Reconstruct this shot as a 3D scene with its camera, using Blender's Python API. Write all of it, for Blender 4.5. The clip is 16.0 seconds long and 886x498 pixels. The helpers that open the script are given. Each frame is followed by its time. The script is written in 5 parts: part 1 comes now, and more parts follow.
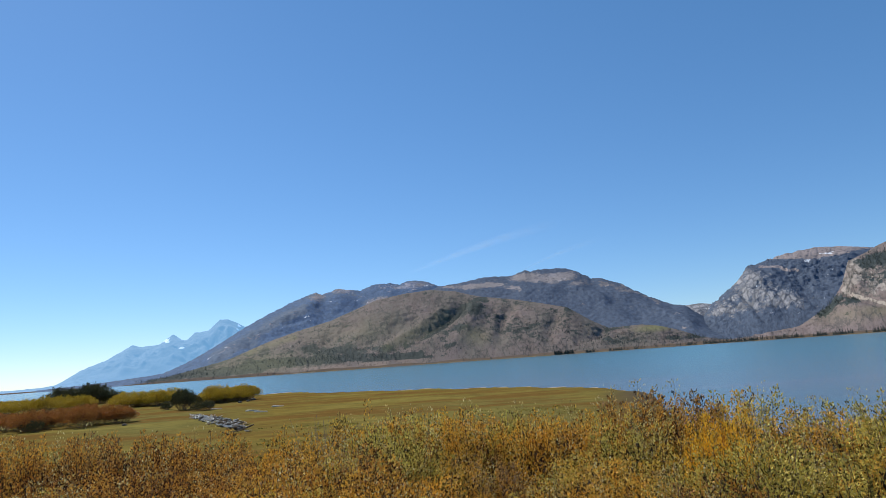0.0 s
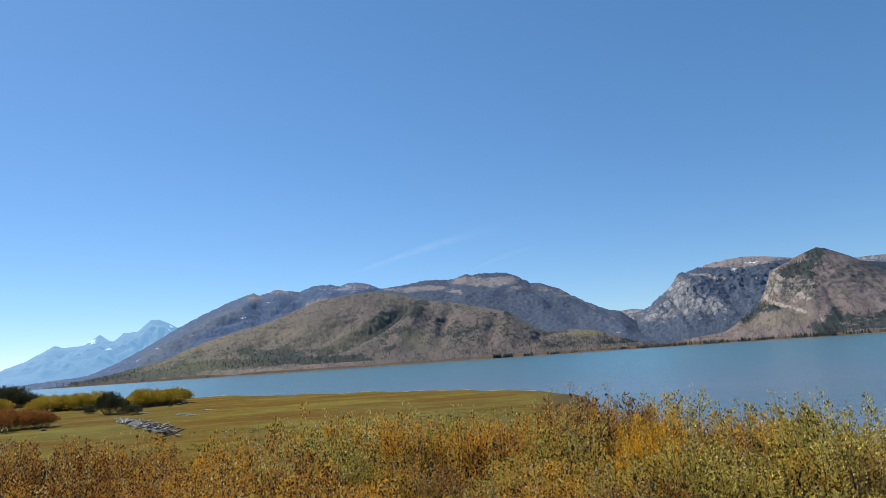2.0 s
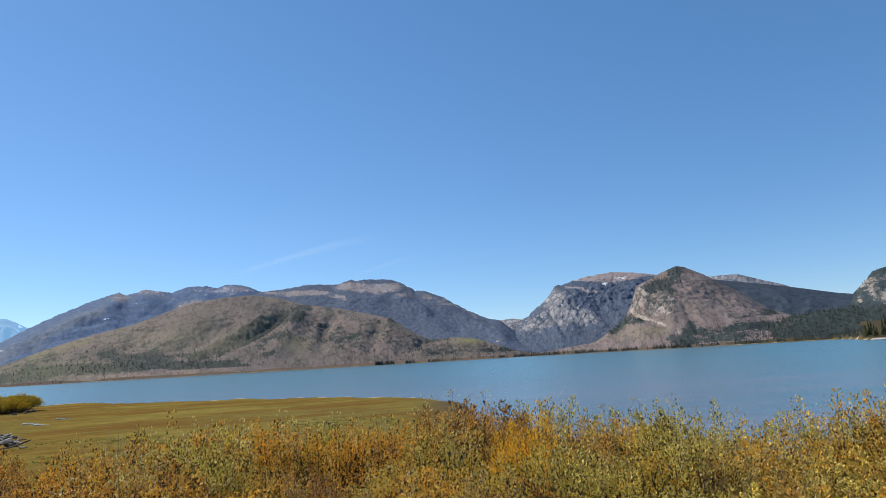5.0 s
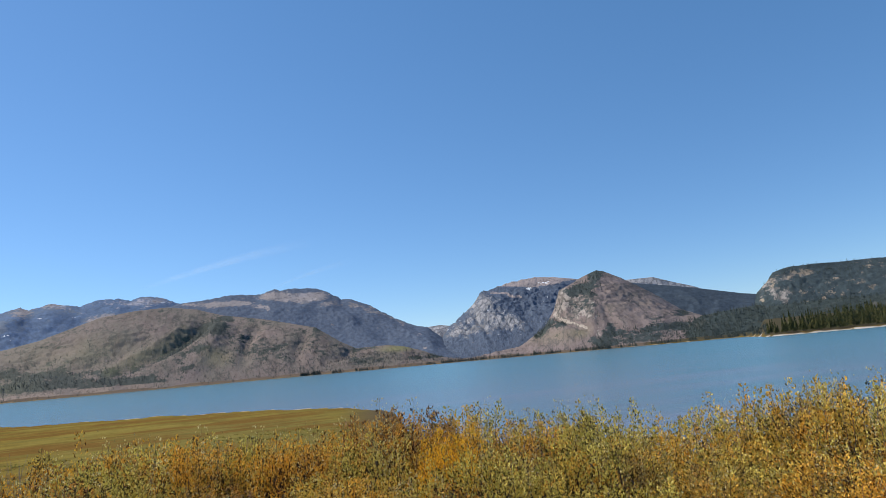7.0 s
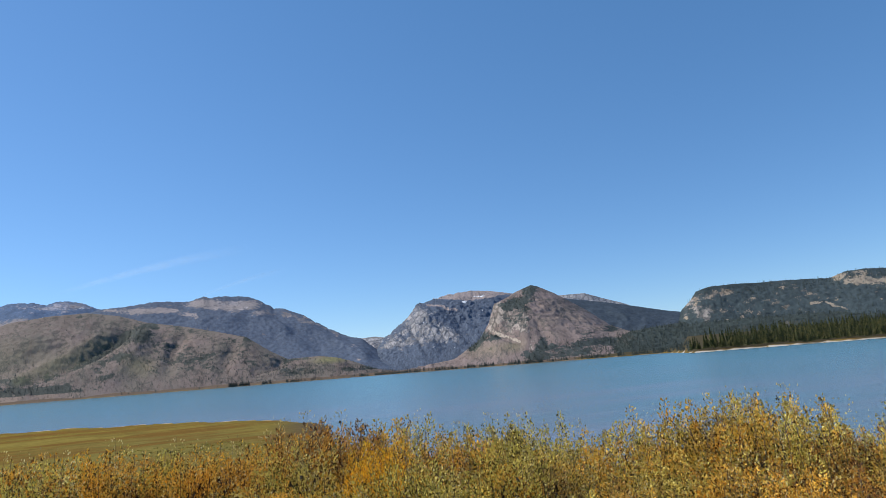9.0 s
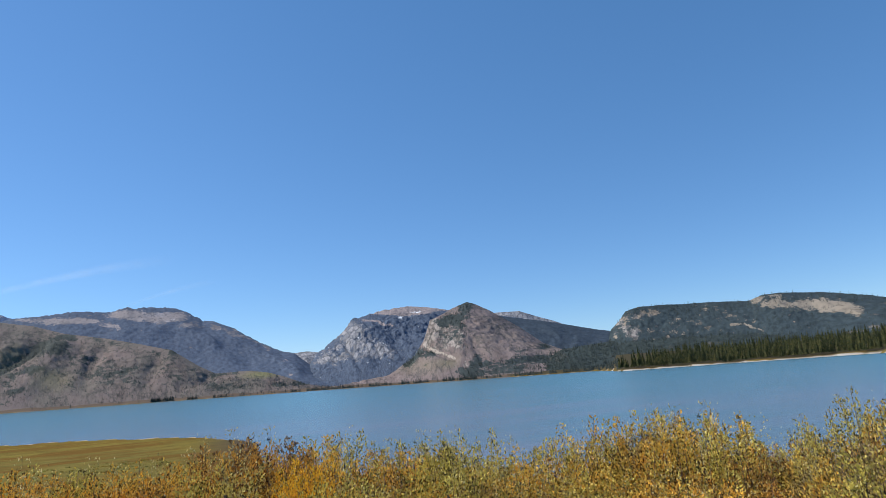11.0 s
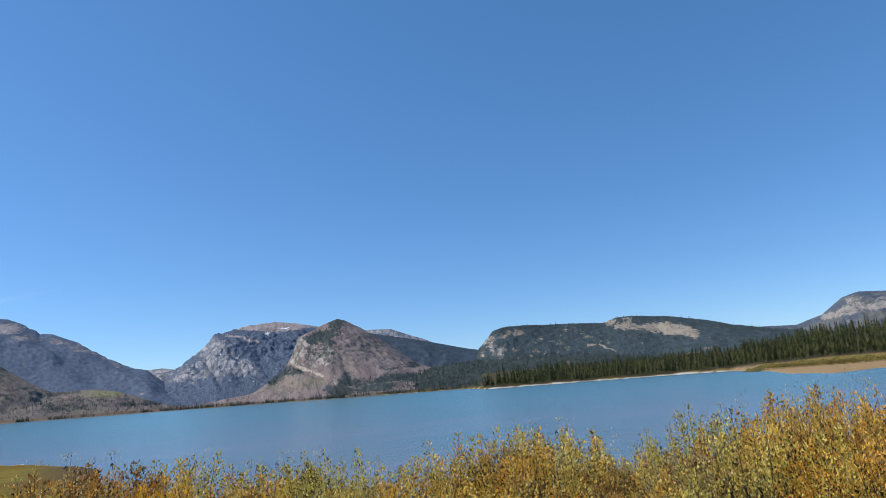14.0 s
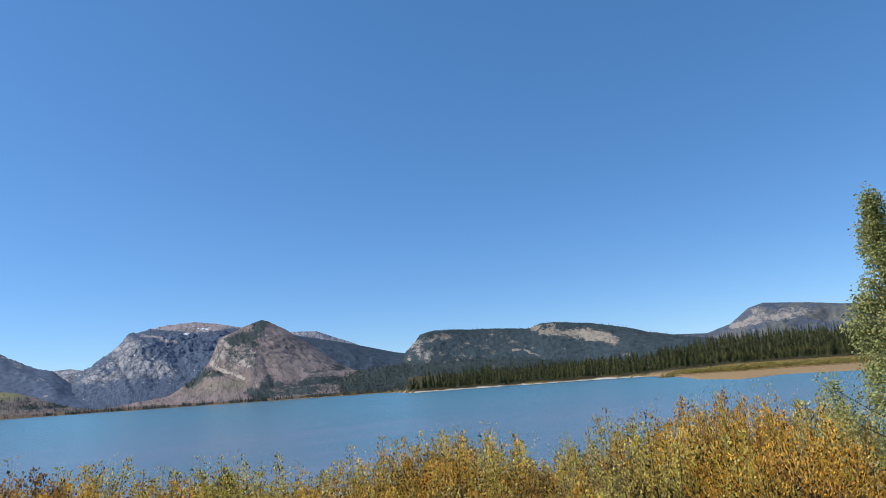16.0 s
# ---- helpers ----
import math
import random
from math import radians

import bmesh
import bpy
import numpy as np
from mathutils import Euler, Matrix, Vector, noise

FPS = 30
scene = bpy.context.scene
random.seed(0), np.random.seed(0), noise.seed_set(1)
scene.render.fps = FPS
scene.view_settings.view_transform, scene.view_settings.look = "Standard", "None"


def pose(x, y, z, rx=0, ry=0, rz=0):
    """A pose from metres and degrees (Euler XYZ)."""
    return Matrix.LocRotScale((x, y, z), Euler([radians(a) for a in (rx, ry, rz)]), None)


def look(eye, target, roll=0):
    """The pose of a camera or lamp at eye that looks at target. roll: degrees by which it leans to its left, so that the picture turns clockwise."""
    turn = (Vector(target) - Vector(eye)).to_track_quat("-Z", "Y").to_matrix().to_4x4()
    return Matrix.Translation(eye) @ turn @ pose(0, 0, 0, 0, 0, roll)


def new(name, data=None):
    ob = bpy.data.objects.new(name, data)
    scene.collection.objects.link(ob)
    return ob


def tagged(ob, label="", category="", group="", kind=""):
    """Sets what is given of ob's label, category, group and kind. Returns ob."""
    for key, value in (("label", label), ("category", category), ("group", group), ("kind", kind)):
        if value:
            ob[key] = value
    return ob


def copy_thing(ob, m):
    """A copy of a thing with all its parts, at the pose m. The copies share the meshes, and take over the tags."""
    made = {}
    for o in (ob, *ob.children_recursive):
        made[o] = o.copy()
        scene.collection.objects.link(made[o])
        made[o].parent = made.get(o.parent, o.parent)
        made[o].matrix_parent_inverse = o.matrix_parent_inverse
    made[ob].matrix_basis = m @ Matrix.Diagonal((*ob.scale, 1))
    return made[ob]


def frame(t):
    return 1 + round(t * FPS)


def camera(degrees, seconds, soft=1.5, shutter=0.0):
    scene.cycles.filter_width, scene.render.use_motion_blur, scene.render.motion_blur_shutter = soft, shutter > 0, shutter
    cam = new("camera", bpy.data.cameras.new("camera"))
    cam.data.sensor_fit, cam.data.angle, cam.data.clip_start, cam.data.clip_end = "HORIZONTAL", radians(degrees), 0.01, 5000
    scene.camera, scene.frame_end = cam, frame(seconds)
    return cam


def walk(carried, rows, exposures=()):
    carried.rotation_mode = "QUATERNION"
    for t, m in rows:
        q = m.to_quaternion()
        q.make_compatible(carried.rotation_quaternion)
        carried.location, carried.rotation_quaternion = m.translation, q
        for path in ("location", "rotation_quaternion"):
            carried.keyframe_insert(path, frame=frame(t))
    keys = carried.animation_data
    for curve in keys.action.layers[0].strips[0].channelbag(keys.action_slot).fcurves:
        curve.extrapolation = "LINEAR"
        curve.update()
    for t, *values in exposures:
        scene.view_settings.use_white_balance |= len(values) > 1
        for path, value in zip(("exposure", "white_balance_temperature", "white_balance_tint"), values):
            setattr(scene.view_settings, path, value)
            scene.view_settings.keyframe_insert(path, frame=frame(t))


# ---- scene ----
EXPOSURE = 0.0
cam = camera(70.17, 16.0, soft=0.75)
EYE = 5.0  # metres above the lake
# seconds, sideways drift, yaw, tilt, lean
PAN = [
    (0.0, 0.000, -0.00, 100.10, 4.06),
    (0.5, 0.000, -1.19, 100.03, 4.01),
    (1.0, 0.000, -2.50, 100.01, 3.93),
    (1.5, 0.000, -3.76, 99.99, 3.99),
    (2.0, 0.000, -5.39, 99.99, 3.84),
    (2.5, 0.000, -7.06, 99.98, 3.57),
    (3.0, 0.000, -8.88, 99.98, 3.49),
    (3.5, 0.000, -10.69, 99.97, 3.33),
    (4.0, 0.000, -12.43, 99.98, 3.45),
    (6.5, 0.000, -20.97, 100.06, 4.07),
    (7.0, 0.016, -22.43, 100.13, 5.08),
    (7.5, 0.032, -23.82, 100.12, 5.26),
    (8.0, 0.048, -25.38, 100.19, 4.90),
    (8.5, 0.064, -26.82, 100.37, 4.51),
    (9.0, 0.080, -28.34, 100.72, 4.45),
    (11.5, 0.087, -36.11, 101.88, 3.81),
    (12.0, 0.089, -38.23, 102.03, 3.65),
    (12.5, 0.090, -40.07, 102.14, 3.74),
    (13.0, 0.091, -42.04, 102.26, 3.96),
    (13.5, 0.093, -43.95, 102.37, 4.00),
    (14.0, 0.094, -45.86, 102.46, 4.20),
    (14.5, 0.096, -47.61, 102.49, 4.10),
    (15.0, 0.097, -49.40, 102.50, 3.87),
    (15.5, 0.099, -50.95, 102.39, 3.90),
    (16.0, 0.100, -52.46, 102.31, 3.91),
]
walk(cam, [(t, pose(x, 0, EYE, tilt, lean, yaw)) for t, x, yaw, tilt, lean in PAN],
     exposures=[(0.0, EXPOSURE - 0.15, 6560, 8), (2.5, EXPOSURE - 0.07, 6780, 8), (4.0, EXPOSURE, 6850, 10), (9.0, EXPOSURE, 6700, 10), (16.0, EXPOSURE - 0.02, 6280, 10)])

# ---- world, sun ----
SUN_AZ, SUN_EL = -42.0, 45.0  # degrees clockwise from +Y, degrees above the horizon
world = bpy.data.worlds.new("sky")
scene.world = world
world.use_nodes = True
wn = world.node_tree
sky = wn.nodes.new("ShaderNodeTexSky")
sky.sky_type = "NISHITA"
sky.sun_disc = False
sky.sun_elevation = radians(SUN_EL)
sky.sun_rotation = radians(SUN_AZ)
sky.altitude, sky.air_density, sky.dust_density, sky.ozone_density = 2500, 1.15, 0.4, 5.5
wn.nodes["Background"].inputs["Strength"].default_value = 0.146
tone = wn.nodes.new("ShaderNodeHueSaturation")
tone.inputs["Saturation"].default_value = 1.07
tone.inputs["Hue"].default_value = 0.5005
haze = wn.nodes.new("ShaderNodeMix")  # evens the sky a little, as thin high haze does
haze.data_type = "RGBA"
haze.inputs[0].default_value = 0.24
haze.inputs[7].default_value = (0.85, 2.5, 5.15, 1)
wn.links.new(sky.outputs[0], haze.inputs[6])
wn.links.new(haze.outputs[2], tone.inputs["Color"])
wn.links.new(tone.outputs[0], wn.nodes["Background"].inputs["Color"])

sun = new("sun", bpy.data.lights.new("sun", "SUN"))
sun.data.energy, sun.data.angle, sun.data.color = 5.0, radians(0.53), (1.0, 0.95, 0.87)
sun_way = Vector((math.sin(radians(SUN_AZ)) * math.cos(radians(SUN_EL)), math.cos(radians(SUN_AZ)) * math.cos(radians(SUN_EL)), math.sin(radians(SUN_EL))))
sun.matrix_world = look(sun_way * 100, (0, 0, 0))

# ---- numbers and meshes ----


def polar(az, r):
    """Plan coordinates of a bearing in degrees clockwise from +Y, and a distance."""
    a = np.radians(az)
    return np.sin(a) * r, np.cos(a) * r


TABLE = np.random.default_rng(3).permutation(256)
TABLE = np.concatenate([TABLE, TABLE, TABLE])
GRADS = np.random.default_rng(5).normal(size=(256, 3))
GRADS /= np.linalg.norm(GRADS, axis=1)[:, None]


def perlin(x, y, z=0.0):
    """Gradient noise, about -1 to 1, for arrays."""
    x, y, z = np.broadcast_arrays(np.asarray(x, float), np.asarray(y, float), np.asarray(z, float))
    xi, yi, zi = (np.floor(v).astype(int) for v in (x, y, z))
    xf, yf, zf = x - xi, y - yi, z - zi
    u, v, w = (f * f * f * (f * (f * 6 - 15) + 10) for f in (xf, yf, zf))
    total = np.zeros(x.shape)
    for i in (0, 1):
        for j in (0, 1):
            for k in (0, 1):
                g = GRADS[TABLE[TABLE[TABLE[(xi + i) & 255] + ((yi + j) & 255)] + ((zi + k) & 255)]]
                dot = g[..., 0] * (xf - i) + g[..., 1] * (yf - j) + g[..., 2] * (zf - k)
                total += dot * np.where(i, u, 1 - u) * np.where(j, v, 1 - v) * np.where(k, w, 1 - w)
    return total * 1.5


def fbm(x, y, z=0.0, octaves=5, ridged=False):
    total, amp, norm = 0.0, 1.0, 0.0
    for o in range(octaves):
        n = perlin(x * 2 ** o, y * 2 ** o, z + 7.3 * o)
        total = total + amp * (1 - 2 * np.abs(n) if ridged else n)
        norm += amp
        amp *= 0.5
    return total / norm


def mesh_from(name, verts, faces, attributes=None, smooth=False):
    """A mesh from arrays: verts (n, 3), faces (m, 3 or 4)."""
    verts, faces = np.asarray(verts, np.float32), np.asarray(faces, np.int32)
    me = bpy.data.meshes.new(name)
    me.vertices.add(len(verts))
    me.vertices.foreach_set("co", verts.ravel())
    side = faces.shape[1]
    me.loops.add(faces.size)
    me.loops.foreach_set("vertex_index", faces.ravel())
    me.polygons.add(len(faces))
    me.polygons.foreach_set("loop_start", np.arange(len(faces), dtype=np.int32) * side)
    me.polygons.foreach_set("use_smooth", np.full(len(faces), smooth))
    for key, values in (attributes or {}).items():
        if key == "face":
            me.attributes.new(key, "FLOAT_VECTOR", "POINT").data.foreach_set("vector", np.asarray(values, np.float32).ravel())
            continue
        me.attributes.new(key, "FLOAT", "POINT").data.foreach_set("value", np.asarray(values, np.float32).ravel())
    me.update(calc_edges=True)
    me.validate()
    return me


def thing(name, me, mat, label="", category="", group="", kind=""):
    ob = new(name, me)
    me.materials.clear()
    me.materials.append(mat)
    return tagged(ob, label, category, group, kind)


def part(name, me, mat, parent, label=""):
    ob = new(name, me)
    if not me.materials:
        me.materials.append(mat)
    ob.parent = parent
    return tagged(ob, label)


def grid_faces(rows, cols):
    i = np.arange((rows - 1) * cols).reshape(rows - 1, cols)[:, :-1].ravel()
    return np.stack([i, i + 1, i + cols + 1, i + cols], -1)


# ---- materials ----
def shader(name):
    mat = bpy.data.materials.new(name)
    mat.use_nodes = True
    return mat, mat.node_tree.nodes, mat.node_tree.links, mat.node_tree.nodes["Principled BSDF"]


def ramp(nodes, stops):
    node = nodes.new("ShaderNodeValToRGB")
    els = node.color_ramp.elements
    while len(els) < len(stops):
        els.new(0.5)
    for e, (p, c) in zip(els, stops):
        e.position, e.color = p, (*c, 1)
    return node


def face_noise(nodes, links, scale, detail, rough, tall=1.0):
    """Noise that runs along a mountain's face and up it."""
    place = nodes.new("ShaderNodeAttribute")
    place.attribute_name = "face"
    m = nodes.new("ShaderNodeMapping")
    m.inputs["Scale"].default_value = (1, 1 / tall, 1)
    n = nodes.new("ShaderNodeTexNoise")
    n.inputs["Scale"].default_value, n.inputs["Detail"].default_value, n.inputs["Roughness"].default_value = scale, detail, rough
    links.new(place.outputs["Vector"], m.inputs[0])
    links.new(m.outputs[0], n.inputs["Vector"])
    return n


def slabs(nodes, links, size):
    """Slabs of rock on a mountain's face: a random value for each slab, and the distance from its edge."""
    place = nodes.new("ShaderNodeAttribute")
    place.attribute_name = "face"
    warp = nodes.new("ShaderNodeVectorMath")
    warp.operation = "MULTIPLY_ADD"
    warp.inputs[1].default_value = (size * 0.9, size * 0.9, 0)
    links.new(face_noise(nodes, links, 1.6 / size, 6, 0.65).outputs["Color"], warp.inputs[0])
    links.new(place.outputs["Vector"], warp.inputs[2])
    m = nodes.new("ShaderNodeMapping")
    m.inputs["Rotation"].default_value = (0, 0, 0.6)
    m.inputs["Scale"].default_value = (1.0, 0.55, 1)
    links.new(warp.outputs[0], m.inputs[0])
    found = []
    for feature in ("F1", "DISTANCE_TO_EDGE"):
        v = nodes.new("ShaderNodeTexVoronoi")
        v.feature = feature
        v.inputs["Scale"].default_value = 1 / size
        links.new(m.outputs[0], v.inputs["Vector"])
        found.append(v)
    apart = nodes.new("ShaderNodeSeparateColor")
    links.new(found[0].outputs["Color"], apart.inputs[0])
    return apart.outputs[0], found[1].outputs["Distance"]


def noise_node(nodes, links, scale, detail=5, rough=0.6, stretch=(1, 1, 1), world=True):
    n = nodes.new("ShaderNodeTexNoise")
    n.inputs["Scale"].default_value, n.inputs["Detail"].default_value, n.inputs["Roughness"].default_value = scale, detail, rough
    m = nodes.new("ShaderNodeMapping")
    m.inputs["Scale"].default_value = stretch
    if world:
        links.new(nodes.new("ShaderNodeNewGeometry").outputs["Position"], m.inputs["Vector"])
    else:
        links.new(nodes.new("ShaderNodeTexCoord").outputs["Object"], m.inputs["Vector"])
    links.new(m.outputs[0], n.inputs["Vector"])
    return n


def mix(nodes, links, fac, a, b):
    m = nodes.new("ShaderNodeMix")
    m.data_type = "RGBA"
    for socket, value in ((m.inputs[0], fac), (m.inputs[6], a), (m.inputs[7], b)):
        if hasattr(value, "links"):
            links.new(value, socket)
        elif isinstance(value, tuple):
            socket.default_value = (*value, 1)
        else:
            socket.default_value = value
    return m.outputs[2]


def sharpen(nodes, links, value, lo, hi):
    m = nodes.new("ShaderNodeMapRange")
    m.inputs["From Min"].default_value, m.inputs["From Max"].default_value = lo, hi
    links.new(value, m.inputs["Value"])
    return m.outputs[0]


def attr(nodes, key):
    a = nodes.new("ShaderNodeAttribute")
    a.attribute_name = key
    return a.outputs["Fac"]


def math_node(nodes, links, op, a, b):
    m = nodes.new("ShaderNodeMath")
    m.operation = op
    for socket, value in zip(m.inputs, (a, b)):
        if hasattr(value, "links"):
            links.new(value, socket)
        else:
            socket.default_value = value
    return m.outputs[0]


def mountain_material(name, grass, grass2, rock, rock2, forest, snow=False, relief=9, bare=(0.29, 0.222, 0.19)):
    """Slopes: grass and scrub, with bare rock and woods where the attributes say so, ragged at their edges."""
    mat, nodes, links, bsdf = shader(name)
    broad = face_noise(nodes, links, 0.008, 8, 0.65).outputs[0]
    speck = face_noise(nodes, links, 0.085, 6, 0.7, 1.5).outputs[0]
    ragged = face_noise(nodes, links, 0.018, 10, 0.72).outputs[0]
    crag = face_noise(nodes, links, 0.015, 10, 0.68, 1.4).outputs[0]
    shred = face_noise(nodes, links, 0.055, 8, 0.75).outputs[0]
    tilt = math_node(nodes, links, "SUBTRACT", ragged, 0.5)
    base = mix(nodes, links, sharpen(nodes, links, broad, 0.35, 0.65), grass, grass2)
    streak = face_noise(nodes, links, 0.03, 6, 0.6, 3.5).outputs[0]
    base = mix(nodes, links, math_node(nodes, links, "MULTIPLY", sharpen(nodes, links, streak, 0.5, 0.66), 0.6), base, tuple(c * 0.58 for c in grass))
    base = mix(nodes, links, math_node(nodes, links, "MULTIPLY", sharpen(nodes, links, shred, 0.53, 0.66), 0.5), base, tuple(c * 0.5 for c in grass))
    base = mix(nodes, links, math_node(nodes, links, "MULTIPLY", sharpen(nodes, links, speck, 0.53, 0.68), 0.75), base, tuple(c * 0.45 for c in grass))
    base = mix(nodes, links, math_node(nodes, links, "MULTIPLY", sharpen(nodes, links, speck, 0.44, 0.3), 0.25), base, tuple(min(c * 1.5, 0.6) for c in grass2))
    shredded = math_node(nodes, links, "SUBTRACT", shred, 0.5)
    slab, edge = slabs(nodes, links, 34)
    shade = math_node(nodes, links, "ADD", math_node(nodes, links, "MULTIPLY", slab, 0.55), math_node(nodes, links, "MULTIPLY", sharpen(nodes, links, crag, 0.36, 0.62), 0.55))
    stone = mix(nodes, links, shade, rock, rock2)
    stone = mix(nodes, links, math_node(nodes, links, "MULTIPLY", sharpen(nodes, links, speck, 0.54, 0.66), 0.6), stone, tuple(c * 0.45 for c in rock))
    stone = mix(nodes, links, math_node(nodes, links, "MULTIPLY", sharpen(nodes, links, edge, 0.12, 0.02), 0.7), stone, tuple(c * 0.45 for c in rock))
    rockness = math_node(nodes, links, "ADD", attr(nodes, "rock"), math_node(nodes, links, "MULTIPLY", math_node(nodes, links, "SUBTRACT", crag, 0.5), 2.4))
    rockness = math_node(nodes, links, "ADD", rockness, math_node(nodes, links, "MULTIPLY", shredded, 1.0))
    base = mix(nodes, links, sharpen(nodes, links, rockness, 0.44, 0.56), base, stone)
    trees = mix(nodes, links, sharpen(nodes, links, speck, 0.38, 0.62), tuple(c * 0.75 for c in forest), tuple(c * 1.18 for c in forest))
    woodness = math_node(nodes, links, "ADD", attr(nodes, "wood"), math_node(nodes, links, "MULTIPLY", tilt, 2.6))
    woodness = math_node(nodes, links, "ADD", woodness, math_node(nodes, links, "MULTIPLY", shredded, 1.8))
    base = mix(nodes, links, sharpen(nodes, links, woodness, 0.40, 0.60), base, trees)
    base = mix(nodes, links, math_node(nodes, links, "MULTIPLY", attr(nodes, "lush"), 0.8), base, (0.20, 0.19, 0.085))
    # tree-lined gullies and cracks: thin dark lines
    fold = face_noise(nodes, links, 0.011, 7, 0.62, 1.7).outputs[0]
    line = math_node(nodes, links, "ABSOLUTE", math_node(nodes, links, "SUBTRACT", fold, 0.5), 0.0)
    line = math_node(nodes, links, "MULTIPLY", sharpen(nodes, links, line, 0.03, 0.0), 0.55)
    base = mix(nodes, links, line, base, tuple(c * 0.8 for c in forest))
    tatters = math_node(nodes, links, "ADD", math_node(nodes, links, "MULTIPLY", tilt, 2.3), math_node(nodes, links, "MULTIPLY", shredded, 2.2))
    tatters = math_node(nodes, links, "MULTIPLY", tatters, sharpen(nodes, links, attr(nodes, "bare"), 0.05, 0.35))
    bareness = math_node(nodes, links, "ADD", attr(nodes, "bare"), tatters)
    scree = mix(nodes, links, sharpen(nodes, links, broad, 0.35, 0.65), tuple(c * 0.85 for c in bare), tuple(c * 1.1 for c in bare))
    scree = mix(nodes, links, math_node(nodes, links, "MULTIPLY", sharpen(nodes, links, speck, 0.54, 0.64), 0.8), scree, tuple(c * 0.35 for c in bare))
    base = mix(nodes, links, sharpen(nodes, links, bareness, 0.46, 0.58), base, scree)
    if snow:
        base = mix(nodes, links, sharpen(nodes, links, math_node(nodes, links, "ADD", attr(nodes, "snow"), math_node(nodes, links, "MULTIPLY", tilt, 4.0)), 0.55, 0.68), base, (0.8, 0.82, 0.85))
    links.new(base, bsdf.inputs["Base Color"])
    bsdf.inputs["Roughness"].default_value = 0.95
    bsdf.inputs["Specular IOR Level"].default_value = 0.1
    bump = nodes.new("ShaderNodeBump")
    bump.inputs["Strength"].default_value, bump.inputs["Distance"].default_value = 0.8, relief
    links.new(math_node(nodes, links, "ADD", crag, math_node(nodes, links, "MULTIPLY", speck, 0.4)), bump.inputs["Height"])
    links.new(bump.outputs[0], bsdf.inputs["Normal"])
    return mat


def leaf_material(name, stops, translucent=0.26, gloss=0.08, other=None, dead=None):
    """Leaves: the hue differs from leaf to leaf, from branch to branch and a little from shrub to shrub; other: the hues of the branches that turned sooner or later; dead: of withered ones."""
    mat, nodes, links, bsdf = shader(name)
    island = nodes.new("ShaderNodeNewGeometry").outputs["Random Per Island"]
    each = nodes.new("ShaderNodeObjectInfo").outputs["Random"]
    patch = noise_node(nodes, links, 1.6, 5, 0.65)
    v = math_node(nodes, links, "ADD", math_node(nodes, links, "MULTIPLY", island, 0.66), math_node(nodes, links, "MULTIPLY", each, 0.08))
    v = math_node(nodes, links, "ADD", v, math_node(nodes, links, "MULTIPLY", sharpen(nodes, links, patch.outputs[0], 0.32, 0.68), 0.3))
    r = ramp(nodes, stops)
    links.new(v, r.inputs[0])
    colour = r.outputs[0]
    if other:
        turned = ramp(nodes, other)
        links.new(v, turned.inputs[0])
        branch = noise_node(nodes, links, 1.15, 4, 0.6, (1, 1, 0.6))
        spread = math_node(nodes, links, "ADD", branch.outputs[0], math_node(nodes, links, "MULTIPLY", math_node(nodes, links, "SUBTRACT", each, 0.5), 0.16))
        colour = mix(nodes, links, sharpen(nodes, links, spread, 0.50, 0.66), colour, turned.outputs[0])
    if dead:
        withered = ramp(nodes, dead)
        links.new(island, withered.inputs[0])
        bough = noise_node(nodes, links, 0.8, 5, 0.65, (1, 1, 0.7))
        colour = mix(nodes, links, math_node(nodes, links, "MULTIPLY", sharpen(nodes, links, bough.outputs[0], 0.54, 0.66), 0.85), colour, withered.outputs[0])
    links.new(colour, bsdf.inputs["Base Color"])
    bsdf.inputs["Roughness"].default_value = 0.5
    bsdf.inputs["Specular IOR Level"].default_value = gloss
    tr = nodes.new("ShaderNodeBsdfTranslucent")
    links.new(colour, tr.inputs["Color"])
    mx = nodes.new("ShaderNodeMixShader")
    mx.inputs[0].default_value = translucent
    links.new(bsdf.outputs[0], mx.inputs[1])
    links.new(tr.outputs[0], mx.inputs[2])
    links.new(mx.outputs[0], nodes["Material Output"].inputs["Surface"])
    return mat


def bark_material(name, c1, c2, scale=12):
    mat, nodes, links, bsdf = shader(name)
    n = noise_node(nodes, links, scale, 5, 0.6, (1, 1, 0.25), world=False)
    links.new(mix(nodes, links, sharpen(nodes, links, n.outputs[0], 0.35, 0.65), c1, c2), bsdf.inputs["Base Color"])
    bsdf.inputs["Roughness"].default_value = 0.85
    bump = nodes.new("ShaderNodeBump")
    bump.inputs["Strength"].default_value, bump.inputs["Distance"].default_value = 0.4, 0.01
    links.new(n.outputs[0], bump.inputs["Height"])
    links.new(bump.outputs[0], bsdf.inputs["Normal"])
    return mat


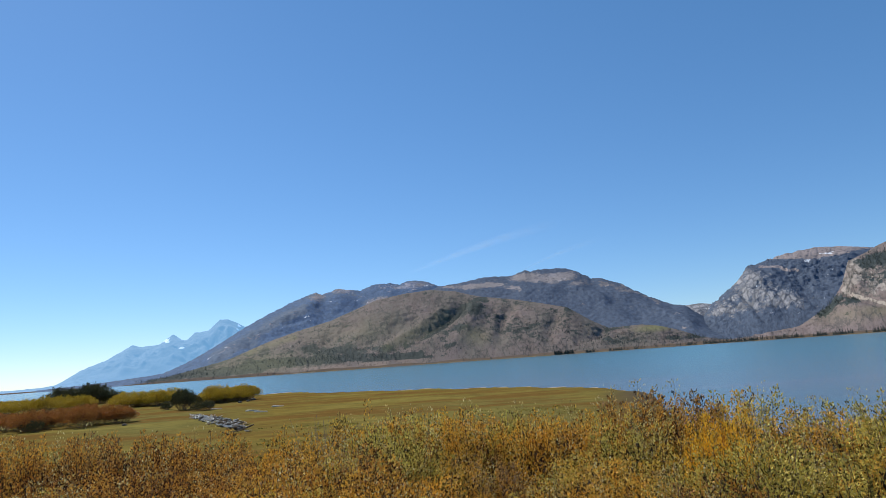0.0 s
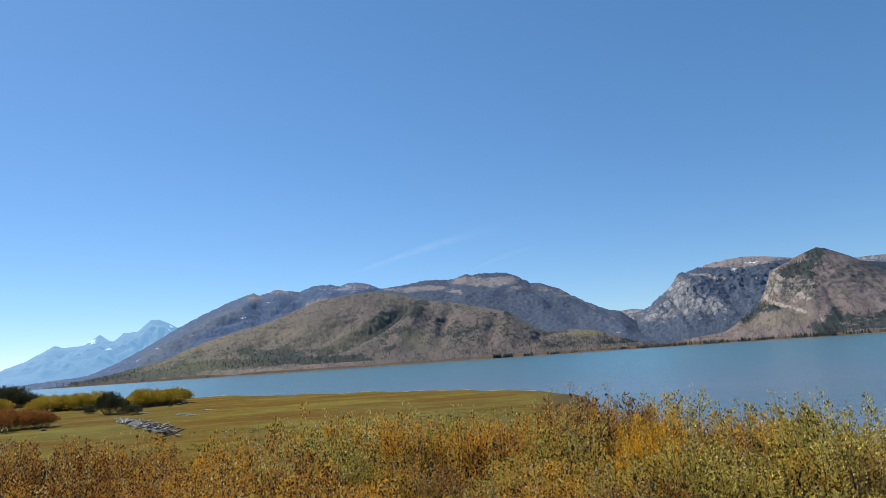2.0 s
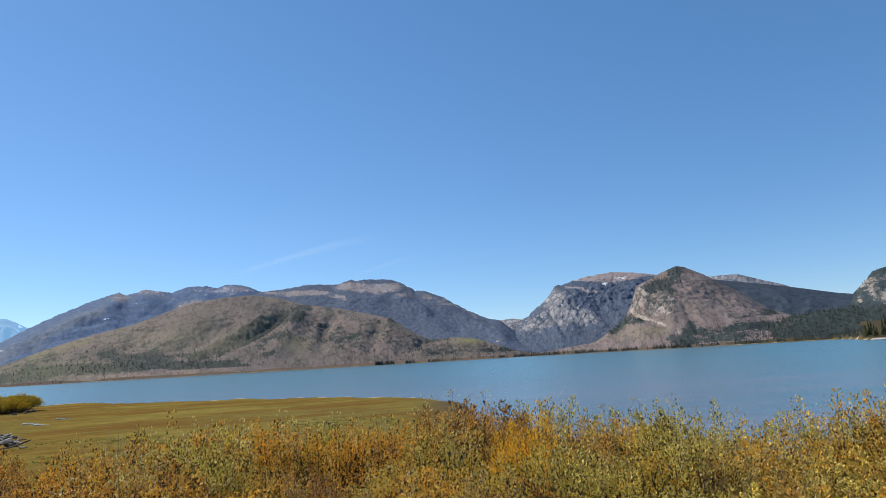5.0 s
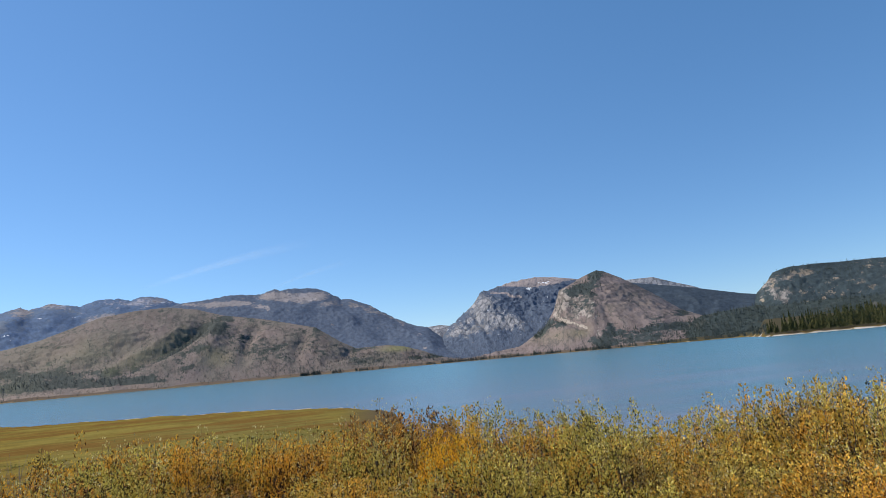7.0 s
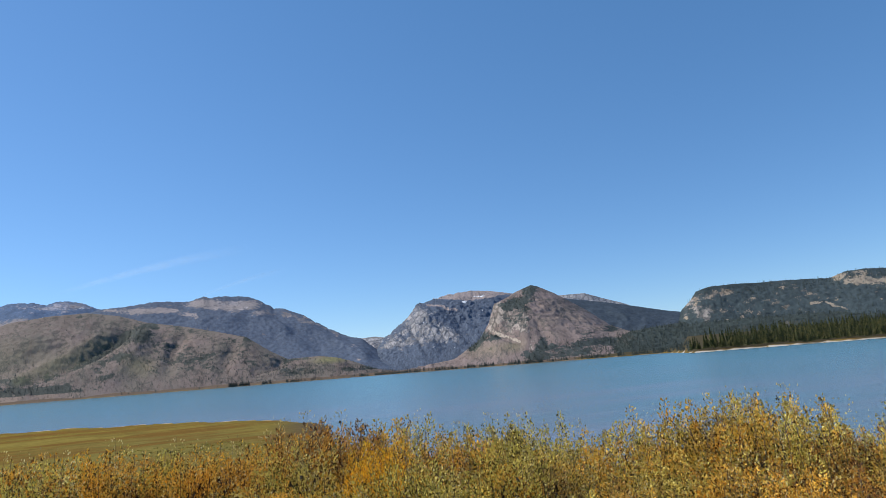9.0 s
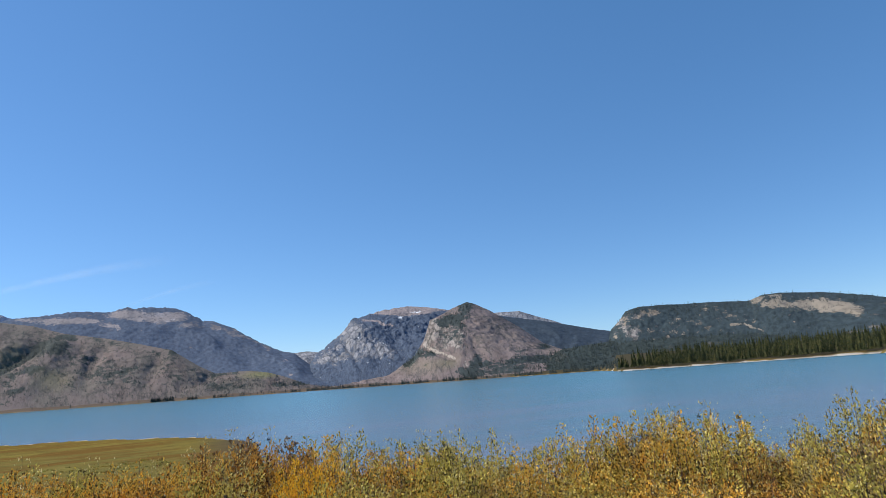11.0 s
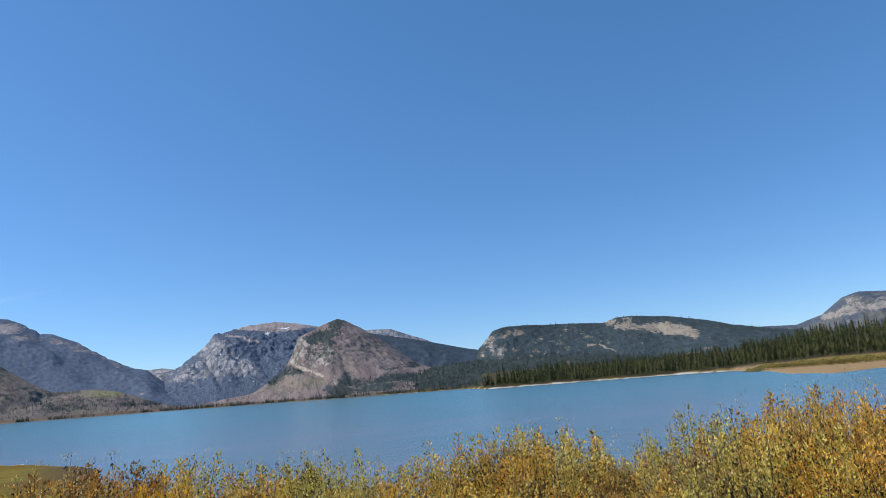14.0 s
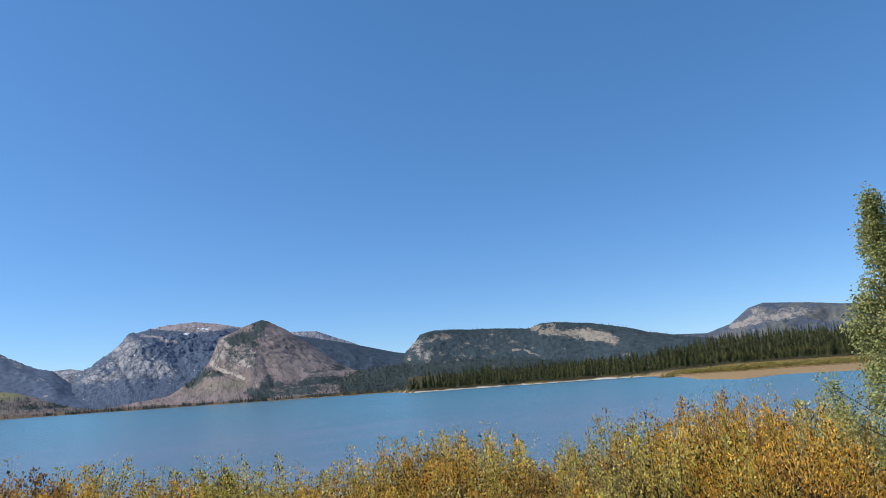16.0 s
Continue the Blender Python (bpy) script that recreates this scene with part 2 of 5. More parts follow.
def ground_material():
    mat, nodes, links, bsdf = shader("ground")
    big = noise_node(nodes, links, 0.06, 8, 0.7, (0.6, 1.3, 1))
    mid = noise_node(nodes, links, 0.5, 5, 0.65)
    fine = noise_node(nodes, links, 9, 4, 0.7)
    patchy = noise_node(nodes, links, 0.07, 7, 0.68, (0.6, 1.4, 1))
    grass = ramp(nodes, [(0.3, (0.13, 0.06, 0.022)), (0.4, (0.21, 0.12, 0.028)), (0.48, (0.17, 0.125, 0.03)), (0.55, (0.25, 0.17, 0.036)), (0.62, (0.17, 0.135, 0.034)), (0.72, (0.23, 0.165, 0.042))])
    links.new(big.outputs[0], grass.inputs[0])
    base = mix(nodes, links, math_node(nodes, links, "MULTIPLY", sharpen(nodes, links, mid.outputs[0], 0.4, 0.7), 0.55), grass.outputs[0], (0.155, 0.112, 0.035))
    base = mix(nodes, links, math_node(nodes, links, "MULTIPLY", attr(nodes, "green"), 0.7), base, (0.165, 0.15, 0.05))
    base = mix(nodes, links, math_node(nodes, links, "MULTIPLY", sharpen(nodes, links, patchy.outputs[0], 0.49, 0.58), 0.85), base, (0.165, 0.085, 0.024))
    base = mix(nodes, links, math_node(nodes, links, "MULTIPLY", sharpen(nodes, links, patchy.outputs[0], 0.45, 0.37), 0.7), base, (0.25, 0.195, 0.05))
    tuft = noise_node(nodes, links, 0.55, 6, 0.72, (0.7, 1.3, 1))
    base = mix(nodes, links, math_node(nodes, links, "MULTIPLY", sharpen(nodes, links, tuft.outputs[0], 0.48, 0.64), 0.38), base, (0.085, 0.065, 0.02))
    base = mix(nodes, links, math_node(nodes, links, "MULTIPLY", sharpen(nodes, links, tuft.outputs[0], 0.44, 0.32), 0.4), base, (0.27, 0.205, 0.065))
    sand = mix(nodes, links, sharpen(nodes, links, mid.outputs[0], 0.35, 0.65), (0.28, 0.18, 0.09), (0.36, 0.25, 0.14))
    sand = mix(nodes, links, attr(nodes, "pale"), sand, (0.50, 0.45, 0.40))
    sandy = math_node(nodes, links, "ADD", attr(nodes, "sand"), math_node(nodes, links, "MULTIPLY", math_node(nodes, links, "SUBTRACT", mid.outputs[0], 0.5), 0.6))
    base = mix(nodes, links, sharpen(nodes, links, sandy, 0.4, 0.6), base, sand)
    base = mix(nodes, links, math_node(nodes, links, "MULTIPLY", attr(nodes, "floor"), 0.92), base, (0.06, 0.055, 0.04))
    base = mix(nodes, links, attr(nodes, "scrub"), base, (0.13, 0.10, 0.085))
    # leaf litter, with the shade under the bank shrubs painted into its near-black
    base = mix(nodes, links, math_node(nodes, links, "MULTIPLY", attr(nodes, "litter_shade"), 0.9), base, (0.035, 0.025, 0.015))
    base = mix(nodes, links, math_node(nodes, links, "MULTIPLY", attr(nodes, "mud"), 0.92), base, (0.085, 0.065, 0.05))
    base = mix(nodes, links, math_node(nodes, links, "MULTIPLY", sharpen(nodes, links, fine.outputs[0], 0.45, 0.75), 0.35), base, (0.07, 0.06, 0.02))
    links.new(base, bsdf.inputs["Base Color"])
    bsdf.inputs["Roughness"].default_value = 1.0
    bsdf.inputs["Specular IOR Level"].default_value = 0.0
    bump = nodes.new("ShaderNodeBump")
    bump.inputs["Strength"].default_value, bump.inputs["Distance"].default_value = 0.7, 0.25
    links.new(mid.outputs[0], bump.inputs["Height"])
    links.new(bump.outputs[0], bsdf.inputs["Normal"])
    return mat


def water_material():
    mat, nodes, links, bsdf = shader("lake_water")
    big = noise_node(nodes, links, 0.02, 6, 0.6, (0.35, 1.5, 1))
    base = mix(nodes, links, sharpen(nodes, links, big.outputs[0], 0.35, 0.65), (0.05, 0.152, 0.165), (0.07, 0.165, 0.195))
    # paler, greyer streaks towards the near bank
    streak = noise_node(nodes, links, 0.05, 5, 0.6, (0.3, 1.6, 1))
    base = mix(nodes, links, math_node(nodes, links, "MULTIPLY", attr(nodes, "inshore"), sharpen(nodes, links, streak.outputs[0], 0.25, 0.6)), base, (0.165, 0.185, 0.23))
    links.new(base, bsdf.inputs["Base Color"])
    bsdf.inputs["Roughness"].default_value = 0.22
    bsdf.inputs["IOR"].default_value = 1.33
    waves = noise_node(nodes, links, 1.6, 4, 0.6, (0.7, 1.3, 1))
    swell = noise_node(nodes, links, 0.25, 3, 0.6, (0.6, 1.4, 1))
    height = math_node(nodes, links, "ADD", waves.outputs[0], math_node(nodes, links, "MULTIPLY", swell.outputs[0], 2.0))
    bump = nodes.new("ShaderNodeBump")
    bump.inputs["Strength"].default_value, bump.inputs["Distance"].default_value = 0.6, 0.13
    links.new(height, bump.inputs["Height"])
    links.new(bump.outputs[0], bsdf.inputs["Normal"])
    return mat


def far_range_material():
    """The farthest peaks, pale and blue as through forty kilometres of air: a plain backdrop, its haze added as a blue
    glow.
    """
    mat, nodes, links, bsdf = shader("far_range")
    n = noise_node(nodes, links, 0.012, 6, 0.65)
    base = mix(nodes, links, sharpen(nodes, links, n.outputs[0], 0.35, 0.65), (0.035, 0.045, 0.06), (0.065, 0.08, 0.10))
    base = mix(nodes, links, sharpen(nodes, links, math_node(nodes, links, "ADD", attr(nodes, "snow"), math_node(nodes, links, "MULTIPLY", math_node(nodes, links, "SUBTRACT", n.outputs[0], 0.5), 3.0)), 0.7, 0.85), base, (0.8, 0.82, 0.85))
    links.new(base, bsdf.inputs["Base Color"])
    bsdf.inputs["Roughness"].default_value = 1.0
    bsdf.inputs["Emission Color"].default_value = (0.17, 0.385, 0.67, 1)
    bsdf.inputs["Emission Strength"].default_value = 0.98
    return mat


MAT_GROUND, MAT_WATER, MAT_FAR = ground_material(), water_material(), far_range_material()
# left range and main mountain: distance haze is put into the bluish base colours
MAT_LEFT = mountain_material("hazed_left_slopes", (0.105, 0.145, 0.205), (0.13, 0.16, 0.21), (0.23, 0.25, 0.31), (0.34, 0.325, 0.36), (0.085, 0.135, 0.225), snow=True, relief=3, bare=(0.25, 0.222, 0.23))
MAT_MAIN = mountain_material("hazed_main_slopes", (0.19, 0.18, 0.185), (0.22, 0.195, 0.19), (0.26, 0.24, 0.25), (0.42, 0.37, 0.36), (0.088, 0.113, 0.16), relief=4, bare=(0.29, 0.255, 0.25))
MAT_FOOT = mountain_material("burnt_foothill", (0.216, 0.166, 0.146), (0.155, 0.138, 0.113), (0.23, 0.2, 0.18), (0.36, 0.31, 0.27), (0.062, 0.07, 0.062), relief=5, bare=(0.27, 0.205, 0.165))
# grass and forest lifted towards blue: the haze before the canyon is painted in
MAT_CANYON = mountain_material("hazed_canyon_rock", (0.15, 0.155, 0.175), (0.19, 0.18, 0.185), (0.21, 0.215, 0.233), (0.375, 0.36, 0.36), (0.09, 0.114, 0.158), snow=True, relief=9, bare=(0.335, 0.278, 0.262))
MAT_CONE = mountain_material("cone_hill", (0.235, 0.182, 0.17), (0.20, 0.162, 0.14), (0.185, 0.158, 0.14), (0.40, 0.345, 0.30), (0.055, 0.067, 0.066), relief=8, bare=(0.38, 0.325, 0.27))
# the ridge's haze is part of its blue base colours
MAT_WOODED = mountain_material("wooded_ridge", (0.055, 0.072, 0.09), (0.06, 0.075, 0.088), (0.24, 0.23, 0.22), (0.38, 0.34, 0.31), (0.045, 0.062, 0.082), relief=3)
MAT_VALLEY = mountain_material("valley_floor", (0.06, 0.068, 0.06), (0.09, 0.085, 0.07), (0.22, 0.20, 0.18), (0.34, 0.30, 0.27), (0.042, 0.055, 0.052), relief=4)
MAT_BUTTE = mountain_material("butte_slopes", (0.28, 0.225, 0.17), (0.31, 0.25, 0.19), (0.19, 0.178, 0.172), (0.33, 0.295, 0.265), (0.048, 0.066, 0.072), relief=7, bare=(0.29, 0.245, 0.19))
MAT_MESA = mountain_material("mesa_slopes", (0.12, 0.125, 0.118), (0.155, 0.143, 0.12), (0.17, 0.158, 0.165), (0.26, 0.23, 0.225), (0.08, 0.095, 0.12), relief=6, bare=(0.28, 0.25, 0.225))

# lowest stops: withered leaves, and dark gaps between leaves put into the colour
GOLD_HUES = [(0.16, (0.055, 0.026, 0.01)), (0.32, (0.22, 0.11, 0.024)), (0.40, (0.66, 0.33, 0.045)), (0.56, (0.92, 0.53, 0.07)), (0.66, (0.70, 0.34, 0.05)), (0.8, (0.90, 0.61, 0.14)), (0.9, (0.74, 0.29, 0.035)), (1.0, (0.88, 0.55, 0.085))]
OLIVE_HUES = [(0.16, (0.05, 0.04, 0.013)), (0.32, (0.19, 0.155, 0.036)), (0.42, (0.50, 0.40, 0.075)), (0.58, (0.74, 0.59, 0.13)), (0.7, (0.54, 0.44, 0.09)), (0.84, (0.86, 0.71, 0.21)), (1.0, (0.80, 0.56, 0.09))]
RUST_HUES = [(0.18, (0.045, 0.023, 0.013)), (0.35, (0.16, 0.075, 0.03)), (0.44, (0.42, 0.19, 0.045)), (0.6, (0.60, 0.29, 0.055)), (0.8, (0.76, 0.44, 0.085)), (1.0, (0.48, 0.28, 0.09))]
DEAD_HUES = [(0.0, (0.10, 0.065, 0.04)), (0.5, (0.24, 0.16, 0.095)), (1.0, (0.42, 0.32, 0.20))]
GOLD = leaf_material("gold_leaves", GOLD_HUES, other=OLIVE_HUES, dead=DEAD_HUES)
OLIVE = leaf_material("olive_leaves", OLIVE_HUES, other=GOLD_HUES, dead=DEAD_HUES)
RUST = leaf_material("rust_leaves", RUST_HUES, other=GOLD_HUES, dead=DEAD_HUES)
ORANGE = leaf_material("orange_leaves", [(0.08, (0.20, 0.08, 0.015)), (0.3, (0.75, 0.34, 0.03)), (0.55, (0.95, 0.58, 0.05)), (0.8, (0.90, 0.50, 0.04)), (1.0, (0.95, 0.70, 0.09))])
PALE = leaf_material("pale_leaves", [(0.1, (0.16, 0.12, 0.05)), (0.4, (0.48, 0.39, 0.14)), (0.7, (0.70, 0.60, 0.27)), (1.0, (0.82, 0.74, 0.45))], 0.4)
GREEN = leaf_material("green_leaves", [(0.0, (0.12, 0.14, 0.045)), (0.35, (0.27, 0.29, 0.10)), (0.7, (0.42, 0.42, 0.17)), (1.0, (0.58, 0.47, 0.17))], 0.36)
REDBROWN = leaf_material("red_brown_leaves", [(0.1, (0.08, 0.034, 0.018)), (0.4, (0.32, 0.125, 0.038)), (0.7, (0.54, 0.23, 0.05)), (1.0, (0.54, 0.34, 0.085))], 0.2)
SHOREBUSH = leaf_material("shore_bush_leaves", [(0.1, (0.14, 0.12, 0.045)), (0.5, (0.34, 0.28, 0.085)), (1.0, (0.50, 0.40, 0.12))])
YELLOW = leaf_material("yellow_leaves", [(0.0, (0.14, 0.10, 0.02)), (0.5, (0.50, 0.35, 0.035)), (1.0, (0.70, 0.50, 0.06))], 0.2)
DARKLEAF = leaf_material("dark_green_leaves", [(0.0, (0.035, 0.038, 0.02)), (0.6, (0.085, 0.085, 0.038)), (1.0, (0.16, 0.15, 0.065))], 0.15)
DRYGRASS = leaf_material("meadow_grass_blades", [(0.0, (0.20, 0.12, 0.03)), (0.4, (0.34, 0.24, 0.05)), (0.7, (0.30, 0.27, 0.06)), (1.0, (0.42, 0.34, 0.10))])
NEEDLES = leaf_material("conifer_needles", [(0.0, (0.018, 0.026, 0.011)), (0.5, (0.05, 0.056, 0.02)), (1.0, (0.105, 0.095, 0.03))], 0.15, 0.05)
# needles greyed and lightened: haze over the far trees is put into their colour
FARTREES = leaf_material("hazed_conifers", [(0.0, (0.038, 0.05, 0.047)), (1.0, (0.075, 0.09, 0.075))], 0.15, 0.05)
BARK = bark_material("willow_bark", (0.055, 0.036, 0.022), (0.17, 0.115, 0.07))
# near-black twigs: the shade inside the shrubs is put into this colour
SHADE_TWIGS = bark_material("shade_twigs", (0.022, 0.014, 0.008), (0.07, 0.045, 0.026))
BARE = bark_material("bare_twigs", (0.20, 0.16, 0.15), (0.34, 0.29, 0.27))
TRUNK = bark_material("conifer_bark", (0.09, 0.065, 0.05), (0.15, 0.12, 0.09), 2)
DRIFT = bark_material("driftwood", (0.055, 0.033, 0.018), (0.25, 0.165, 0.095), 4)
# bleached wood, its colour raised further to paint in sunlit tops
WHITEWOOD = bark_material("bleached_sunlit_driftwood", (0.58, 0.51, 0.43), (0.84, 0.78, 0.69), 4)
STONE = bark_material("stone", (0.04, 0.03, 0.022), (0.15, 0.115, 0.09), 3)

# ---- ground: one sheet; bank, meadow, lake bed, far shores ----
NEAR_AZ = [-59.27, -39.27, -33.27, -29.3, -24.41, -16.5, -9.37, -4.42, 5.62, 12.9, 16.5, 17.7, 18.97, 23.4, 58.36, 92.74, 112.63]
NEAR_R = [900, 700, 430, 330, 255, 180, 145, 130, 108, 92, 80, 73, 45, 30, 28, 34, 60]
FAR_AZ = [-59.27, -29.3, -19.47, 0.03, 9.66, 21.43, 29.12, 37, 47.13, 48.78, 49.58, 55.4, 65.1, 69.84, 71.97, 73.91, 77.08, 80.4, 87.74, 97.74, 112.63]
FAR_R = [2300, 2100, 1950, 1800, 1750, 1800, 1700, 1600, 1500, 1150, 810, 850, 880, 830, 590, 335, 268, 325, 305, 260, 150]


EDGE_AZ = [49.5, 55.5, 65.3, 69.8, 72, 74, 78, 82, 88, 95]
EDGE_R = [835, 880, 905, 850, 790, 770, 770, 765, 740, 740]


def shore_wobble(az):
    return 1 + 0.05 * perlin(az * 0.35, 3.1) + 0.02 * perlin(az * 1.7, 9.1)


def ground_height(az, r):
    """Height of the land, the bed of the lake included."""
    az, r = np.broadcast_arrays(np.asarray(az, float), np.asarray(r, float))
    x, y = polar(az, r)
    wob = shore_wobble(az)
    near = np.interp(az, NEAR_AZ, NEAR_R) * np.where(az > 20, 1, wob)
    far = np.interp(az, FAR_AZ, FAR_R) * wob
    bank = np.interp(r, [0, 2.5, 4, 8, 14, 24, 40], [3.4, 3.4, 2.9, 2.0, 1.2, 0.5, 0.3])
    flat = 0.30 * np.clip((near - r) / 40, 0, 1) + 0.02
    land = np.where(r < 40, np.maximum(bank * np.clip((near - r) / 6, 0, 1), flat), flat) + 0.02 * perlin(x / 6, y / 6) * np.clip((near - r) / 20, 0, 1)
    bed = -np.clip((r - near) / 25, 0, 1) * 2.0
    rise = np.clip((r - far) / 14, -1.5, 1)
    right = np.clip((az - 70.5) / 6, 0, 1)
    past = np.maximum(r - far, 0)
    hill = np.interp(r, [0, 500, 620, 720, 820, 1250, 1900, 5000], [0, 0.6, 2.2, 6, 10.5, 46, 60, 70])
    inland = np.where(az > 69.8, np.maximum(r - np.interp(az, EDGE_AZ, EDGE_R) + 25, 0), past)
    spit = np.interp(inland, [0, 14, 60, 300, 900, 4000], [0, 2.0, 2.6, 15, 36, 50])
    spit = spit + np.clip((az - 60) / 10, 0, 1) * np.clip(inland / 40, 0, 1) * 2.0 + np.clip(past / 60, 0, 1) * 0.4
    left = np.interp(past, [0, 20, 200, 1000, 4000], [0, 2, 9, 12, 20]) * np.clip((az + 29) / 8, 0.12, 1)
    up = right * np.maximum(hill, np.clip(past / 60, 0, 1) * 0.6) + (1 - right) * spit
    on = np.clip((az - 48.9) / 0.6, 0, 1)
    up = on * up + (1 - on) * left
    shore = np.where(r < far, np.clip((r - far) / 25, -1, 0) * 2.0, up + 0.02)
    z = np.where(r < near, land, np.where(r < far, np.maximum(bed, shore) - 0.02, shore))
    back = np.interp(r, [0, 2.5, 60, 600, 5000], [3.4, 3.4, 4.2, 9, 40])
    behind = np.clip((np.abs(((az - 207 + 180) % 360) - 180) - 80) / 12, 0, 1)
    return z * behind + back * (1 - behind)


def build_ground():
    az = np.concatenate([np.arange(-62, 13, 0.5), np.arange(13, 21, 0.1), np.arange(21, 118, 0.5), np.arange(118, 298.1, 4)])
    az[-1] = 298
    r = np.concatenate([[0.05], np.arange(1, 30, 1.0), np.geomspace(30, 800, 90), np.geomspace(815, 7000, 60)])
    A, Rr = np.meshgrid(az, r)
    X, Y = polar(A, Rr)
    Z = ground_height(A, Rr)
    far = np.interp(A, FAR_AZ, FAR_R) * shore_wobble(A)
    near = np.interp(A, NEAR_AZ, NEAR_R) * np.where(A > 20, 1, shore_wobble(A))
    past = Rr - far
    sand = np.where((A > 48.6) & (past > -30), np.clip(1.2 - past / np.where(A > 70, 380, 18), np.where(A > 70, 0.43, 0), 1), 0) + np.where((A < 48.6) & (past > -40), np.clip(1.2 - past / 9, 0, 1) * 0.9, 0)
    sand = np.maximum(sand, np.where(A < 17, np.clip(1 - np.abs(near - Rr) / 3, 0, 1), 0))
    mud = np.clip(1.2 - np.hypot((A - 17.4) / 3.0, (Rr - 72) / 18) * 0.8, 0, 1)
    green = np.clip(1.3 - np.abs(A + 23.4) / 7, 0, 1) * np.clip(1.2 - np.abs(Rr - 85) / 45, 0, 1) + np.where((A > 70) & (past > 60), 0.12, 0) + np.clip(1.3 - np.abs(A - 4) / 14, 0, 1) * np.clip(1.3 - np.abs(Rr - 55) / 36, 0, 1) * 0.8
    pale = np.where((A > 48.6) & (A < 70), np.clip(1.6 - past / 18, 0, 1), 0) + np.where(A <= 48.6, np.clip(1.2 - past / 6, 0, 1) * 0.5, 0) * (past > -40) + np.where(A < 20, np.clip(1 - np.abs(near - Rr) / 4, 0, 1) * 0.7, 0)
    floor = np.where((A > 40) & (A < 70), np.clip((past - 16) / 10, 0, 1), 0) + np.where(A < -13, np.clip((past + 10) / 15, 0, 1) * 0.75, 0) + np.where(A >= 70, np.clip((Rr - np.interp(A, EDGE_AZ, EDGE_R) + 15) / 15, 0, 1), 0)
    scrub = np.where(A <= 40, np.clip((past + 20) / 15, 0, 1), 0) * 0.9
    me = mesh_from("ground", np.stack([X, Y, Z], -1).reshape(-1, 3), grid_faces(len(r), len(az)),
                   {"sand": np.clip(sand, 0, 1), "mud": mud, "green": np.clip(green, 0, 1), "floor": floor, "pale": pale, "scrub": scrub, "litter_shade": np.where(A > 118, 0, np.interp(Rr, [3, 5, 19, 26], [0, 1, 1, 0]))}, smooth=True)
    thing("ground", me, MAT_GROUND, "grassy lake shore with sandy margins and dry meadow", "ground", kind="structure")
    n = 96
    a = np.linspace(0, 2 * np.pi, n, endpoint=False)
    rr = np.array([0.0, 20, 60, 90, 130, 180, 260, 400, 700, 2500, 4900])
    ring = np.stack([np.outer(rr, np.sin(a)), np.outer(rr, np.cos(a)), np.zeros((len(rr), n))], -1).reshape(-1, 3)
    i, j = np.meshgrid(np.arange(len(rr) - 1), np.arange(n), indexing="ij")
    f = np.stack([i * n + j, i * n + (j + 1) % n, (i + 1) * n + (j + 1) % n, (i + 1) * n + j], -1).reshape(-1, 4)
    thing("water", mesh_from("water", ring, f[:, ::-1], {"inshore": np.repeat(np.interp(rr, [0, 70, 140, 280], [1, 0.9, 0.4, 0]), n)}, smooth=True), MAT_WATER, "rippled blue-green lake water under clear sky", "lake", kind="structure")


build_ground()


# ---- mountains ----
def blob(A, E, az, el, w, h):
    """A patch of cover round a bearing and a height angle."""
    return np.clip(1.25 - np.hypot((A - az) / w, (E - el) / h), 0, 1)


def band(A, E, points, w):
    """A strip of cover along a line of bearings and height angles, w degrees to each side."""
    best = np.full(A.shape, 1e9)
    for (a0, e0), (a1, e1) in zip(points, points[1:]):
        t = np.clip(((A - a0) * (a1 - a0) + (E - e0) * (e1 - e0)) / ((a1 - a0) ** 2 + (e1 - e0) ** 2), 0, 1)
        best = np.minimum(best, np.hypot(A - a0 - t * (a1 - a0), E - e0 - t * (e1 - e0)))
    return np.clip(1.25 - best / w, 0, 1)


